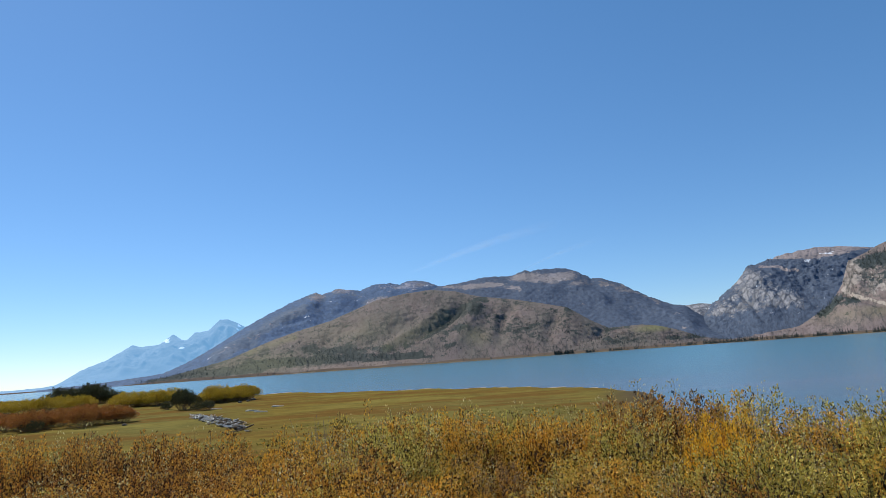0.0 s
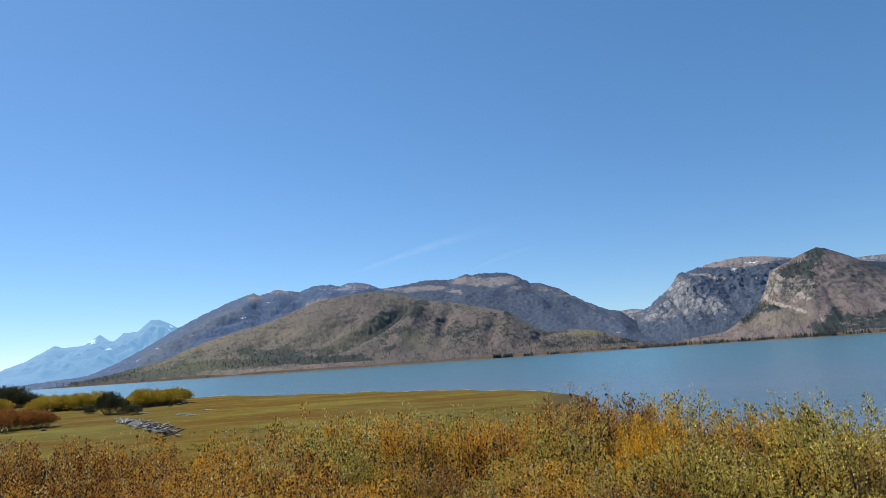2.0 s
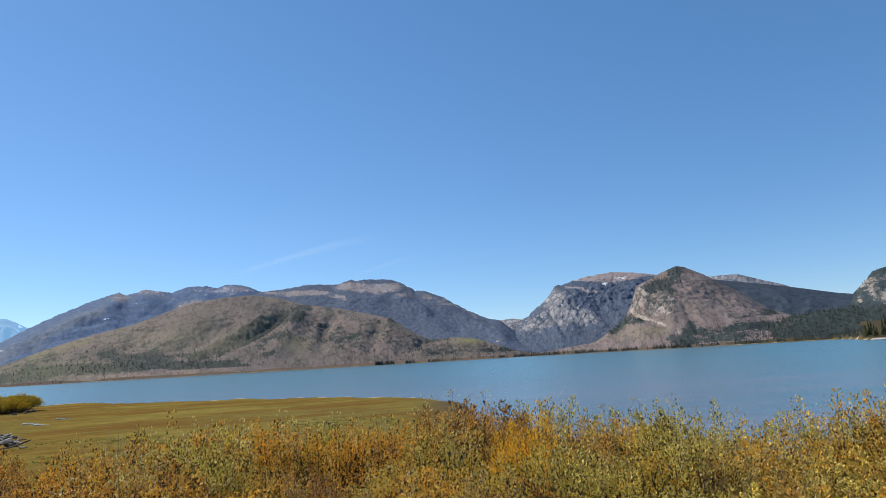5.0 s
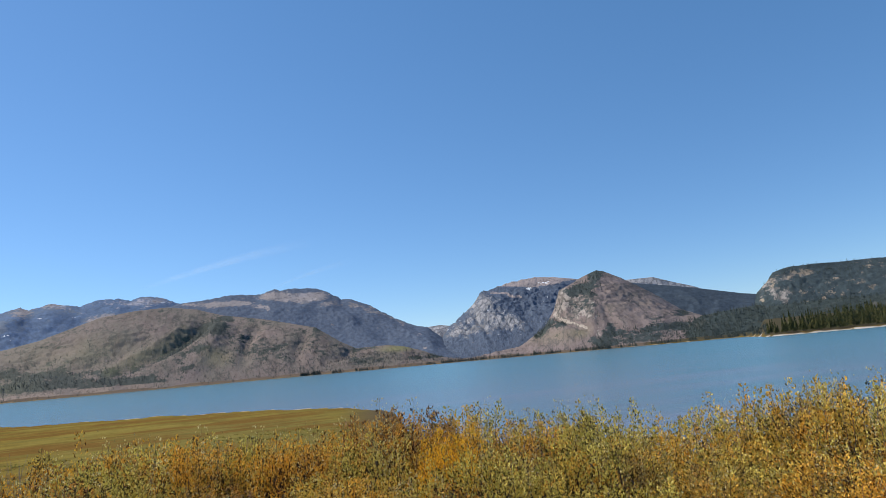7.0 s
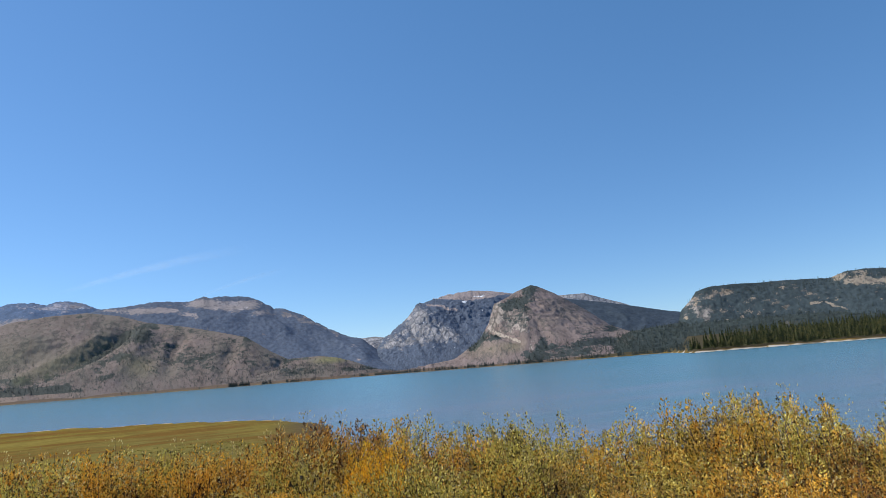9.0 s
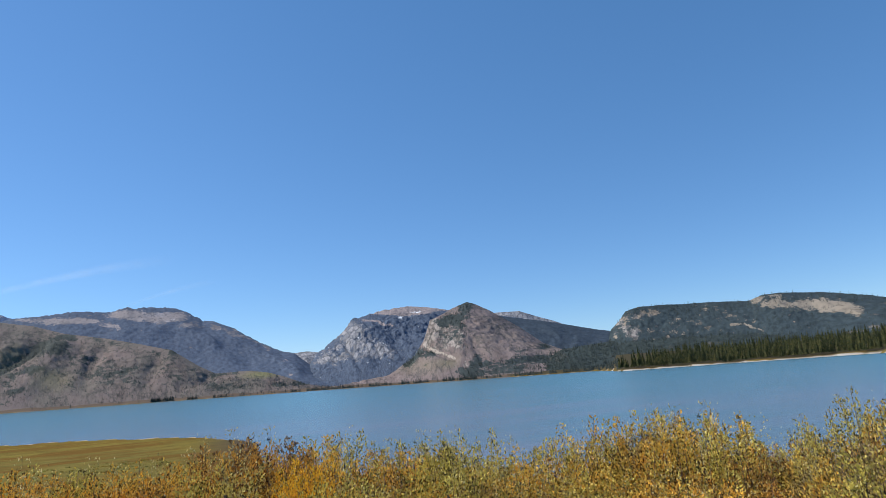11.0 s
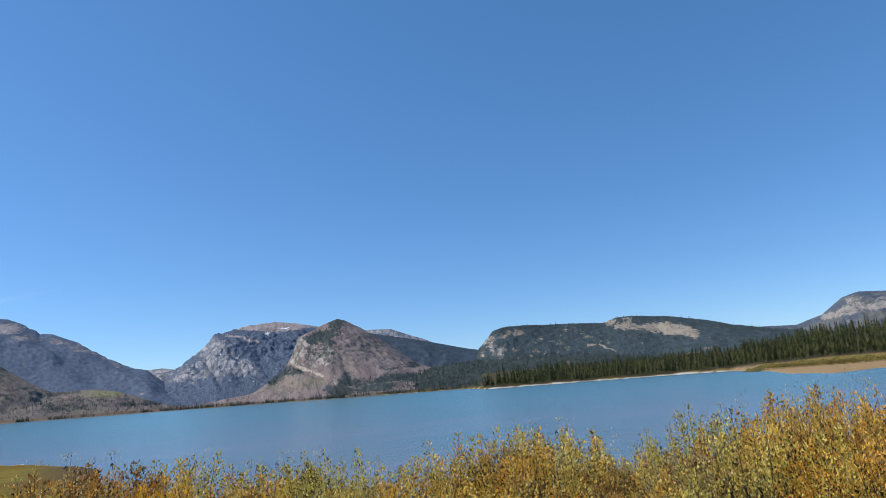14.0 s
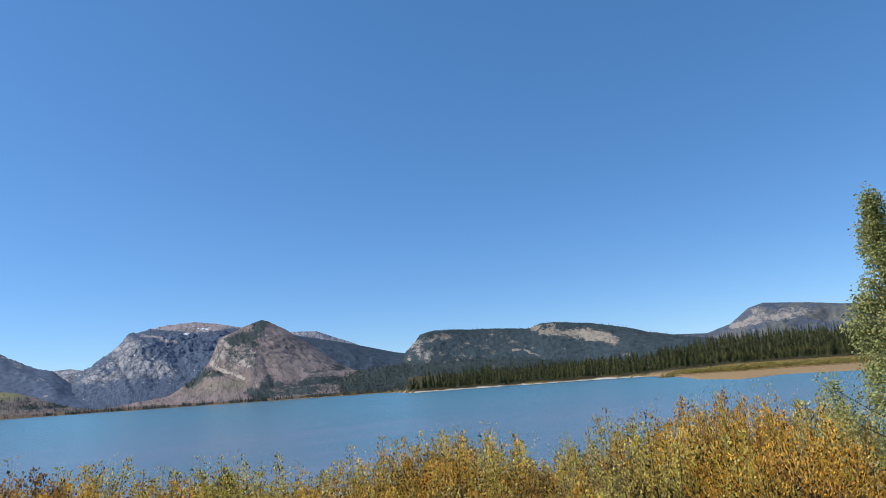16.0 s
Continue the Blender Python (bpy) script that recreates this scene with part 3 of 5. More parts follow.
def mountain(name, mat, crest, near, top, label, cover, step=0.1, rows=90, power=1.0, rough=0.12, gully=0.10, foot=0.0, jag=0.02, seed=0.0, fine=5.0, relief=160.0, folds=()):
    """A mountain as terrain: its foot at distance near, its crest at distance top; crest: bearing, height angle in degrees, pairs."""
    caz, cel = np.array(crest[0::2]), np.array(crest[1::2])
    az = np.arange(caz[0], caz[-1] + step / 2, step)
    plain = np.interp(az, caz, cel)
    jag = np.interp(az, np.linspace(caz[0], caz[-1], len(jag)), jag) if isinstance(jag, list) else jag
    el = plain + jag * fbm(az * 2.2, seed, octaves=4) + 0.5 * jag * perlin(az * 13, seed)
    wide = int(1.0 / step)
    plain = np.convolve(np.pad(plain, wide, mode="edge"), np.hanning(2 * wide + 1) / np.hanning(2 * wide + 1).sum(), "valid")
    s = np.concatenate([np.linspace(0, 1, rows), [1.06, 1.15, 1.3]])
    S, A = np.meshgrid(s, az, indexing="ij")
    dn = (np.interp(az, np.linspace(caz[0], caz[-1], len(near)), near) if isinstance(near, list) else near) * (1 + 0.008 * perlin(az * 0.25, seed + 4))
    dt = (np.interp(az, np.linspace(caz[0], caz[-1], len(top)), top) if isinstance(top, list) else top) * (1 + 0.01 * perlin(az * 0.15, seed + 8))
    Rr = dn + (dt - dn) * S
    crestz = EYE + dt * np.tan(np.radians(el))
    prof = np.where(S <= 1, np.clip(S, 0, 1) ** power, 1 - (S - 1) * 1.5)
    body = EYE + dt * np.tan(np.radians(plain))
    Z = foot + (body - foot) * prof + (crestz - body) * np.clip(S, 0, 1) ** 18
    X, Y = polar(A, Rr)
    env = np.where(S <= 1, np.clip(S * 1.6, 0, 1) * np.clip((1 - S) * 3.0, 0, 1), 0)
    across = np.radians(A) * (dn + dt) / 2
    g = fbm(across / relief + 0.6 * perlin(X / 300, Y / 300, seed), S * 1.3 + seed, octaves=4, ridged=True)
    f = fbm(X / (relief * 0.8), Y / (relief * 0.8), Z / (relief * 1.2) + seed, octaves=5)
    Z = Z + (crestz - foot) * env * (gully * g + rough * f)
    Z = Z + fine * env * (fbm(X / 45, Y / 45, Z / 60 + seed, octaves=4, ridged=True) + 0.6 * fbm(X / 18, Y / 18, seed, octaves=2))
    el_now = np.degrees(np.arctan2(Z - EYE, Rr))
    for line, width, depth in folds:  # ravines, and spurs where the depth is negative
        Z = Z - depth * env * band(A, el_now, line, width) ** 1.5
    att = cover(A, el_now, S, fbm(X / 220, Y / 220, seed, octaves=4))
    full = {k: np.clip(att.get(k, np.zeros(A.shape)) + np.zeros(A.shape), 0, 1) for k in ("rock", "wood", "snow", "lush", "bare")}
    full["face"] = np.stack([across, Z + 0.15 * (Rr - dn), 0 * Z + seed * 900], -1).reshape(-1, 3)
    me = mesh_from(name, np.stack([X, Y, Z], -1).reshape(-1, 3), grid_faces(len(s), len(az))[:, ::-1], full, smooth=True)
    thing(name, me, mat, label, "mountain", kind="structure")
    return X, Y, Z, full


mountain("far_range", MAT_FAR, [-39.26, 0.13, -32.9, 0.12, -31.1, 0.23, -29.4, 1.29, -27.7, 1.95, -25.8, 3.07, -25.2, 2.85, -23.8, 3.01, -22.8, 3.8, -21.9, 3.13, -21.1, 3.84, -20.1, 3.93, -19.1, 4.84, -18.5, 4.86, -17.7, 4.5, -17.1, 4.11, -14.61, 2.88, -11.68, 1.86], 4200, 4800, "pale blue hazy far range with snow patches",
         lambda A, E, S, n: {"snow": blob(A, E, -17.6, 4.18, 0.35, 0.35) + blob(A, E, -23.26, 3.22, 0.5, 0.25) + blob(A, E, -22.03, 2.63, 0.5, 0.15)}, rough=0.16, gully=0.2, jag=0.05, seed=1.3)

mountain("left_range", MAT_LEFT, [-32.26, -0.08, -28.1, 0.2, -23.6, 0.62, -21.6, 1.44, -19.4, 2.66, -17.2, 4.02, -15, 5.18, -12.8, 6.18, -11.8, 6.56, -11, 6.82, -10.4, 6.59, -9, 7.05, -7.1, 6.77, -5.8, 7.26, -4.3, 7.3, -3.5, 7.12, -2.6, 7.42, -1.1, 7.27, 0, 6.78, 2.93, 5.79, 5.8, 3.82], [2000, 2300, 2500], [3000, 3900, 4100], "rocky range with woods and snow patches, blue-grey with painted haze",
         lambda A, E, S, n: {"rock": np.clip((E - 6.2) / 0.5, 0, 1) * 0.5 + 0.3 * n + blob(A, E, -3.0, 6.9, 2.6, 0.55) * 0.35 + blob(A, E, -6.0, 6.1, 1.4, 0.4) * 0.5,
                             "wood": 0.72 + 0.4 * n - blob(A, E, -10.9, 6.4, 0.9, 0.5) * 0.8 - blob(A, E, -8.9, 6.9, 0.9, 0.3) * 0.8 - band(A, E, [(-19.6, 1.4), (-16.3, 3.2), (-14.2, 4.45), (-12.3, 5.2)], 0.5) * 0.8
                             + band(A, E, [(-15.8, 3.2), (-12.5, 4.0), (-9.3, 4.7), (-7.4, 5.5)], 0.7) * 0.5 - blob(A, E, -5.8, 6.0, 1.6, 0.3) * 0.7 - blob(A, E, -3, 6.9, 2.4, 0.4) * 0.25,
                             # the long diagonal strip paints a sunlit brown ridge, here and in the wood
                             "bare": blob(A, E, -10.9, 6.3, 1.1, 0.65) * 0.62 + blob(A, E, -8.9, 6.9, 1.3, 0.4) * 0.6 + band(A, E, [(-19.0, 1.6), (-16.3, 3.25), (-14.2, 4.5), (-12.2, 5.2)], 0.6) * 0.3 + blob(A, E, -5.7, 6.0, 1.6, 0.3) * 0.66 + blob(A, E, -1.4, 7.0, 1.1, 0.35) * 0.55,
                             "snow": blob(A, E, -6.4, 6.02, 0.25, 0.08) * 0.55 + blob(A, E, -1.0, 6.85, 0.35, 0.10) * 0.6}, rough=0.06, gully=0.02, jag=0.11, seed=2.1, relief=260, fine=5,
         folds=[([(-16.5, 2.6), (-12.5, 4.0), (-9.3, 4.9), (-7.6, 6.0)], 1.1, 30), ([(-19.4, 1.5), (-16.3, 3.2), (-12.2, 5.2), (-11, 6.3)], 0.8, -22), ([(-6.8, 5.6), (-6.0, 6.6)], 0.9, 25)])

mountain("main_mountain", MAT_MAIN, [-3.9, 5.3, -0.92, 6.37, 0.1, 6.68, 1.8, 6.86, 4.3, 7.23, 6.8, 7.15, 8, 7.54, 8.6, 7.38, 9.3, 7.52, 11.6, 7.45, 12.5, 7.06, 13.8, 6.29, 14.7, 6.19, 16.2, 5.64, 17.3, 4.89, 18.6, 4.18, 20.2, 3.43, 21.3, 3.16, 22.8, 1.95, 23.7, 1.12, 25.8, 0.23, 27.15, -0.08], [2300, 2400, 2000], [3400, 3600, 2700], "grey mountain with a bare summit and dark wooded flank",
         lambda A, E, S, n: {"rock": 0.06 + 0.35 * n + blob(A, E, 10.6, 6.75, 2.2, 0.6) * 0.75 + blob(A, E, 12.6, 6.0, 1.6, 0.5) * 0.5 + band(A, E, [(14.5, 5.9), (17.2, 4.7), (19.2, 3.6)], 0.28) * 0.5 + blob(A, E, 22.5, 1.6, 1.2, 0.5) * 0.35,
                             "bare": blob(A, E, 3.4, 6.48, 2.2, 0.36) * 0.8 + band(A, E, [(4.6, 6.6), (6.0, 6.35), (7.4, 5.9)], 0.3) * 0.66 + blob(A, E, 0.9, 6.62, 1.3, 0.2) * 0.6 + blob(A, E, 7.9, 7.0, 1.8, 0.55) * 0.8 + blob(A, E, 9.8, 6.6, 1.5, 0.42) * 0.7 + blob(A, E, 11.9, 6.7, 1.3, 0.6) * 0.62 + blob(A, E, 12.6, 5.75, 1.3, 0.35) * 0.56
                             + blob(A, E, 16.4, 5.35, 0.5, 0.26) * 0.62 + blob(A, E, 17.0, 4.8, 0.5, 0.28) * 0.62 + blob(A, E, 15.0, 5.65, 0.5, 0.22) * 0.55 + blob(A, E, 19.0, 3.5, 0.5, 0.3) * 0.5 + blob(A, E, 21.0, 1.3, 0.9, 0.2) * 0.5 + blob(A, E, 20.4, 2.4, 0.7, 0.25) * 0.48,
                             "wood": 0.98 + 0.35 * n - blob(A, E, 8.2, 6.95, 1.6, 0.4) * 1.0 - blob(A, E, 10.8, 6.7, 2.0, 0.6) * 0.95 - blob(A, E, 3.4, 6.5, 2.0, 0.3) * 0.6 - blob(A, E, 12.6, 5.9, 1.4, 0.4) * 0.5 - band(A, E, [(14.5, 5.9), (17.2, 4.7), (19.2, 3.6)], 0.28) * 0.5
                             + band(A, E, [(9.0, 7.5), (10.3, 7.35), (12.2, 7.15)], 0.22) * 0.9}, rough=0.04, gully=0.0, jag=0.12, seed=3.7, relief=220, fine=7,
         folds=[([(9.4, 7.3), (9.9, 6.4)], 0.5, 10), ([(11.4, 7.2), (12.6, 5.8), (14.5, 4.4)], 0.9, -16), ([(14.0, 5.8), (16.5, 3.6), (17.5, 2.6)], 0.8, 12), ([(17.0, 4.9), (19.5, 2.9), (21.5, 1.5)], 0.7, -12)])

foothill = mountain("foothill", MAT_FOOT, [-26.33, -0.07, -23.4, 0.3, -21.4, 0.75, -18.3, 1.5, -15.1, 2.76, -12.9, 3.44, -9.8, 4.24, -7.9, 4.98, -5.6, 5.85, -3.1, 6.27, -0.7, 6.45, 1.5, 6.17, 3.61, 5.55, 6.59, 5.07, 8.5, 4.66, 11.4, 3.95, 13.4, 2.6, 14.8, 1.86, 17.6, 1.91, 19.1, 1.66, 20.7, 1.13, 22, 0.56, 24, 0.08, 27.15, -0.13], [2180, 2010, 1920, 1900, 1950], [2550, 2750, 2750, 2250, 2100], "brown burnt foothill with scattered dead trees",
         lambda A, E, S, n: {"rock": 0.03 + 0.3 * n + blob(A, E, 3.0, 2.8, 0.6, 0.5) * 0.4,
                             "lush": blob(A, E, 18.6, 1.55, 1.8, 0.35) * 1.0 + band(A, E, [(-16.7, 2.0), (-13.0, 3.0)], 0.35) * 0.5 + blob(A, E, 3.1, 2.0, 1.4, 0.8) * 0.45 + band(A, E, [(-5.0, 1.6), (-1.6, 3.2), (0.6, 4.6)], 0.5) * 0.4 + blob(A, E, -8, 3.2, 6, 1.4) * 0.25 + blob(A, E, -16, 0.9, 6, 1.2) * 0.4,
                             "wood": 0.18 + 0.75 * n + blob(A, E, 3.1, 4.0, 1.3, 0.65) * 0.75 + band(A, E, [(-3.2, 1.9), (-1.4, 2.7), (0.2, 3.6), (1.8, 4.7), (4.2, 5.15)], 0.4) * 0.6 + blob(A, E, 0.6, 2.4, 1.8, 1.0) * 0.4 + blob(A, E, 5.0, 3.4, 1.2, 1.0) * 0.35
                             + band(A, E, [(-17, 0.7), (-12.5, 0.95), (-8.9, 0.85), (-6.0, 0.75), (-2.0, 0.75)], 0.42) * 0.72 + band(A, E, [(-25, 0.25), (-20, 0.45), (-16, 0.5)], 0.4) * 0.8 + np.clip((-9 - A) / 4, 0, 1) * np.clip((2.4 - E) / 1.2, 0, 1) * 0.3 + band(A, E, [(-11, 1.5), (-7, 1.6), (-3.5, 1.5)], 0.5) * 0.42 + blob(A, E, 0.8, 1.2, 1.6, 0.5) * 0.5
                             + band(A, E, [(14.6, 1.7), (16.4, 1.8)], 0.2) * 0.5 + band(A, E, [(19.5, 0.6), (22.5, 0.5)], 0.3) * 0.6 + band(A, E, [(2, 5.0), (5, 4.95), (7.5, 4.6)], 0.3) * 0.3 + blob(A, E, 8.5, 2.4, 5.0, 1.6) * 0.26 - blob(A, E, -4.5, 4.6, 4.6, 1.5) * 0.3 - np.clip((0.42 - E) / 0.15, 0, 1) * np.clip((A + 15.5) / 1.5, 0, 1) * 0.9,
                             "bare": np.clip((0.5 - E) / 0.2, 0, 1) * np.clip((A + 14.5) / 2, 0, 1) * np.clip((1 - A) / 4, 0, 1) * 0.58 + blob(A, E, 3.0, 2.75, 0.5, 0.45) * 0.45 + blob(A, E, 7.5, 1.0, 4.5, 0.6) * 0.25},
         rough=0.022, gully=0.006, jag=0.03, seed=5.2, relief=300, fine=6,
         folds=[([(-4.0, 1.4), (-1.4, 2.7), (0.2, 3.6), (1.9, 4.9)], 0.8, 34), ([(-8.5, 1.0), (-5.5, 2.4), (-2.6, 4.0)], 0.9, 16), ([(-12, 1.2), (-10, 2.4), (-7.5, 4.0)], 0.9, 14), ([(1.0, 1.0), (2.6, 3.2), (3.6, 4.6)], 1.1, -26), ([(5.2, 1.4), (5.6, 3.4), (6.4, 4.4)], 0.7, 18), ([(9.5, 1.0), (9.8, 2.4), (10.4, 3.4)], 0.8, 14), ([(12.2, 0.9), (14.2, 1.5)], 0.6, 12)])

mountain("canyon_head", MAT_CANYON, [19.9, 3.06, 21.3, 3.19, 22.4, 3.27, 23.3, 3.13, 24.86, 2.86, 26.26, 2.37], 3600, 4400, "distant pale mountain at the head of the canyon",
         lambda A, E, S, n: {"rock": 0.7 + 0.5 * n, "wood": 0.1 + 0.3 * n}, seed=6.6)

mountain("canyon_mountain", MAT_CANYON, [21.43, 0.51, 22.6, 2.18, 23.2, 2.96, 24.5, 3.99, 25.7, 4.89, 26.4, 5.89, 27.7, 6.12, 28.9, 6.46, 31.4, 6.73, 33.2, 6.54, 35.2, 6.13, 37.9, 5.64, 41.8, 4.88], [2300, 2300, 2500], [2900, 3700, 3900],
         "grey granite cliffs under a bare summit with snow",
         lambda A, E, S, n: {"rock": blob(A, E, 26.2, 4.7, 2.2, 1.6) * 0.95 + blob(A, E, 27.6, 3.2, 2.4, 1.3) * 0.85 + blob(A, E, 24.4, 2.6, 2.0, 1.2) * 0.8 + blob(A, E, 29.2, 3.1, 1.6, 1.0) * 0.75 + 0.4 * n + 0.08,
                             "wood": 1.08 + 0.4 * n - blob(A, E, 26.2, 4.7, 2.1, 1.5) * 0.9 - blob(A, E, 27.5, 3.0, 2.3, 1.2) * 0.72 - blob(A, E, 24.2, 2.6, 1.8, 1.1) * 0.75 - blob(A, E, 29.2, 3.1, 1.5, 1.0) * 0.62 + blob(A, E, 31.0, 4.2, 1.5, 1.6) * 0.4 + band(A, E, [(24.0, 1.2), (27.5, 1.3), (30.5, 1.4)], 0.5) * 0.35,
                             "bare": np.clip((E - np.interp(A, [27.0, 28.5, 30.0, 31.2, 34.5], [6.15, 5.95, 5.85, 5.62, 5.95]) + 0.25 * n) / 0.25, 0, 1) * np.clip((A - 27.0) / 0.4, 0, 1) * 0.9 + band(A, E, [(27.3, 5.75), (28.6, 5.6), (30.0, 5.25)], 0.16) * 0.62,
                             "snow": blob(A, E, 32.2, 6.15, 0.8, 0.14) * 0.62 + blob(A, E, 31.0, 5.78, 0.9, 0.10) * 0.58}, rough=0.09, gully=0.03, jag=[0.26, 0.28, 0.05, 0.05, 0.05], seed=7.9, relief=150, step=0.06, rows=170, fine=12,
         folds=[([(29.2, 5.3), (30.2, 3.8), (31.0, 2.2)], 0.9, 14), ([(25.2, 4.6), (26.4, 2.8), (27.0, 1.4)], 0.4, 14), ([(26.6, 5.4), (27.4, 3.8), (27.8, 2.0)], 0.5, -10), ([(28.3, 3.6), (28.9, 2.2)], 0.4, 12)])

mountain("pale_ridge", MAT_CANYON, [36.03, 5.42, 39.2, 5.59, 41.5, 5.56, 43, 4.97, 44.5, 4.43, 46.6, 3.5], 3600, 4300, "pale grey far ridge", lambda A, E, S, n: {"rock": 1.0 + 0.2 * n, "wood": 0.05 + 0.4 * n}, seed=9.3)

mountain("wooded_ridge", MAT_WOODED, [35.05, 5.72, 39.7, 5.25, 43.5, 4.52, 46, 3.91, 48.1, 3.37, 49.1, 3.17, 52.47, 2.64, 56.32, 2.08], 2400, 3500, "dark wooded ridge, blue-green with painted haze",
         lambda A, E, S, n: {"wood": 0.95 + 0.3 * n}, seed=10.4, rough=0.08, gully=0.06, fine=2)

cone = mountain("cone_hill", MAT_CONE, [24.4, -0.07, 27.5, 0.49, 29.4, 0.71, 31.7, 2.15, 32.7, 3.54, 33.4, 5.35, 34.5, 5.76, 35.5, 6.28, 36.8, 6.74, 37.4, 6.59, 38.8, 5.85, 39.7, 5.27, 41.6, 3.99, 43.4, 2.55, 45, 1.89, 46.66, 0.99, 48.57, 0.37],
         [1900, 1800, 1740, 1690, 1690], [2000, 2200, 2500, 2350, 1950], "cone-shaped brown hill with pale cliffs and woods",
         lambda A, E, S, n: {"rock": blob(A, E, 33.7, 4.1, 1.7, 1.2) * 0.92 + blob(A, E, 33.4, 5.2, 1.1, 0.5) * 0.85 + blob(A, E, 35.6, 3.3, 1.2, 1.1) * 0.72 + blob(A, E, 36.8, 1.5, 1.2, 0.9) * 0.55 + blob(A, E, 38.2, 0.9, 0.8, 0.4) * 0.5 + 0.25 * n,
                             "bare": band(A, E, [(32.7, 3.65), (33.3, 3.2), (33.9, 2.8), (34.7, 2.4), (35.4, 1.95)], 0.13) * 0.66 + blob(A, E, 33.3, 4.1, 0.6, 0.5) * 0.42,
                             "lush": blob(A, E, 32.6, 1.25, 2.6, 0.7) * 0.25 + blob(A, E, 34.9, 1.5, 1.0, 0.6) * 0.35,
                             "wood": 0.0 + 0.4 * n + blob(A, E, 35.3, 5.3, 1.5, 0.85) * 0.8 + blob(A, E, 36.6, 6.4, 0.9, 0.5) * 0.8 + band(A, E, [(36.7, 5.6), (36.5, 4.2), (36.2, 2.8)], 0.9) * 0.34 + band(A, E, [(31.1, 1.75), (32.1, 2.3), (33.3, 2.65)], 0.55) * 0.85 + blob(A, E, 37.4, 1.9, 0.9, 1.0) * 0.62
                             + band(A, E, [(36.0, 0.5), (37.7, 0.85), (39.7, 1.1), (41.6, 1.15), (44, 1.1), (46, 1.2)], 0.55) * 0.68 + blob(A, E, 43.4, 2.3, 0.7, 0.4) * 0.6 + blob(A, E, 34.6, 3.9, 2.0, 1.2) * 0.42 + blob(A, E, 31.0, 1.9, 0.8, 0.7) * 0.4 + band(A, E, [(36.5, 0.2), (40, 0.35), (44, 0.5), (47, 0.6)], 0.4) * 0.6},
         rough=0.04, gully=0.03, jag=0.04, seed=11.8, relief=130, step=0.07, rows=150, fine=7,
         folds=[([(33.0, 3.2), (33.9, 2.6), (35.4, 1.8)], 0.5, 22), ([(36.6, 6.0), (36.2, 4.0), (35.9, 2.2)], 0.9, -12), ([(37.2, 3.2), (37.8, 1.6)], 0.6, 14)])

valley = mountain("valley_woods", MAT_VALLEY, [39.83, 0.07, 42.7, 0.97, 45, 1.89, 47.9, 2.17, 49.2, 2.25, 51.4, 2.33, 58.3, 2.26, 64.14, 1.62], [1720, 1620, 1600], [1950, 2150, 2150], "low hills of dark conifer woods",
         lambda A, E, S, n: {"rock": 0.1 + 0.5 * n, "wood": 0.8 + 0.6 * n}, seed=13.1)

butte = mountain("butte", MAT_BUTTE, [48.77, 0.56, 49, 2.39, 49.3, 3.24, 50.2, 4.06, 50.7, 4.71, 51.8, 4.97, 53.4, 4.99, 55.4, 4.85, 57.3, 4.8, 60.5, 4.55, 61.5, 4.9, 62.9, 4.94, 66, 4.57, 68.9, 3.94, 70.6, 3.42, 72.8, 2.93, 76.83, 2.17, 81.75, 1.44],
         [1900, 1800, 1500], [2200, 2500, 2300], "flat-topped butte with cliffs, dark woods and a tan clearing",
         lambda A, E, S, n: {"rock": blob(A, E, 50.4, 3.6, 1.7, 1.5) * 0.62 + blob(A, E, 52.4, 4.2, 1.6, 0.6) * 0.6 + blob(A, E, 51.6, 2.6, 1.8, 0.9) * 0.5 + blob(A, E, 55.0, 4.2, 1.6, 0.4) * 0.3 + 0.35 * n,
                             "wood": 0.92 + 0.35 * n - blob(A, E, 50.3, 3.6, 1.6, 1.4) * 0.3 - blob(A, E, 52.4, 4.2, 1.5, 0.5) * 0.4 - blob(A, E, 51.6, 2.6, 1.6, 0.8) * 0.25,
                             "bare": band(A, E, [(60.9, 4.6), (62.2, 4.2), (63.6, 3.9), (65.4, 3.8), (66.8, 3.4), (67.8, 2.8)], 0.62) * 0.62 + blob(A, E, 62.6, 4.8, 0.9, 0.25) * 0.5 + blob(A, E, 65.5, 3.7, 1.9, 0.5) * 0.2 + blob(A, E, 66.0, 3.3, 1.8, 0.6) * 0.35
                             + band(A, E, [(58.9, 2.75), (59.9, 2.75), (60.5, 2.35), (61.2, 2.1)], 0.16) * 0.6 + blob(A, E, 57.9, 1.85, 0.9, 0.24) * 0.6 + blob(A, E, 53.2, 4.3, 0.8, 0.2) * 0.5 + blob(A, E, 52.5, 2.05, 0.8, 0.2) * 0.52 + blob(A, E, 49.6, 2.6, 0.4, 0.35) * 0.45},
         rough=0.05, gully=0.02, jag=0.05, seed=14.5, relief=140, fine=6)

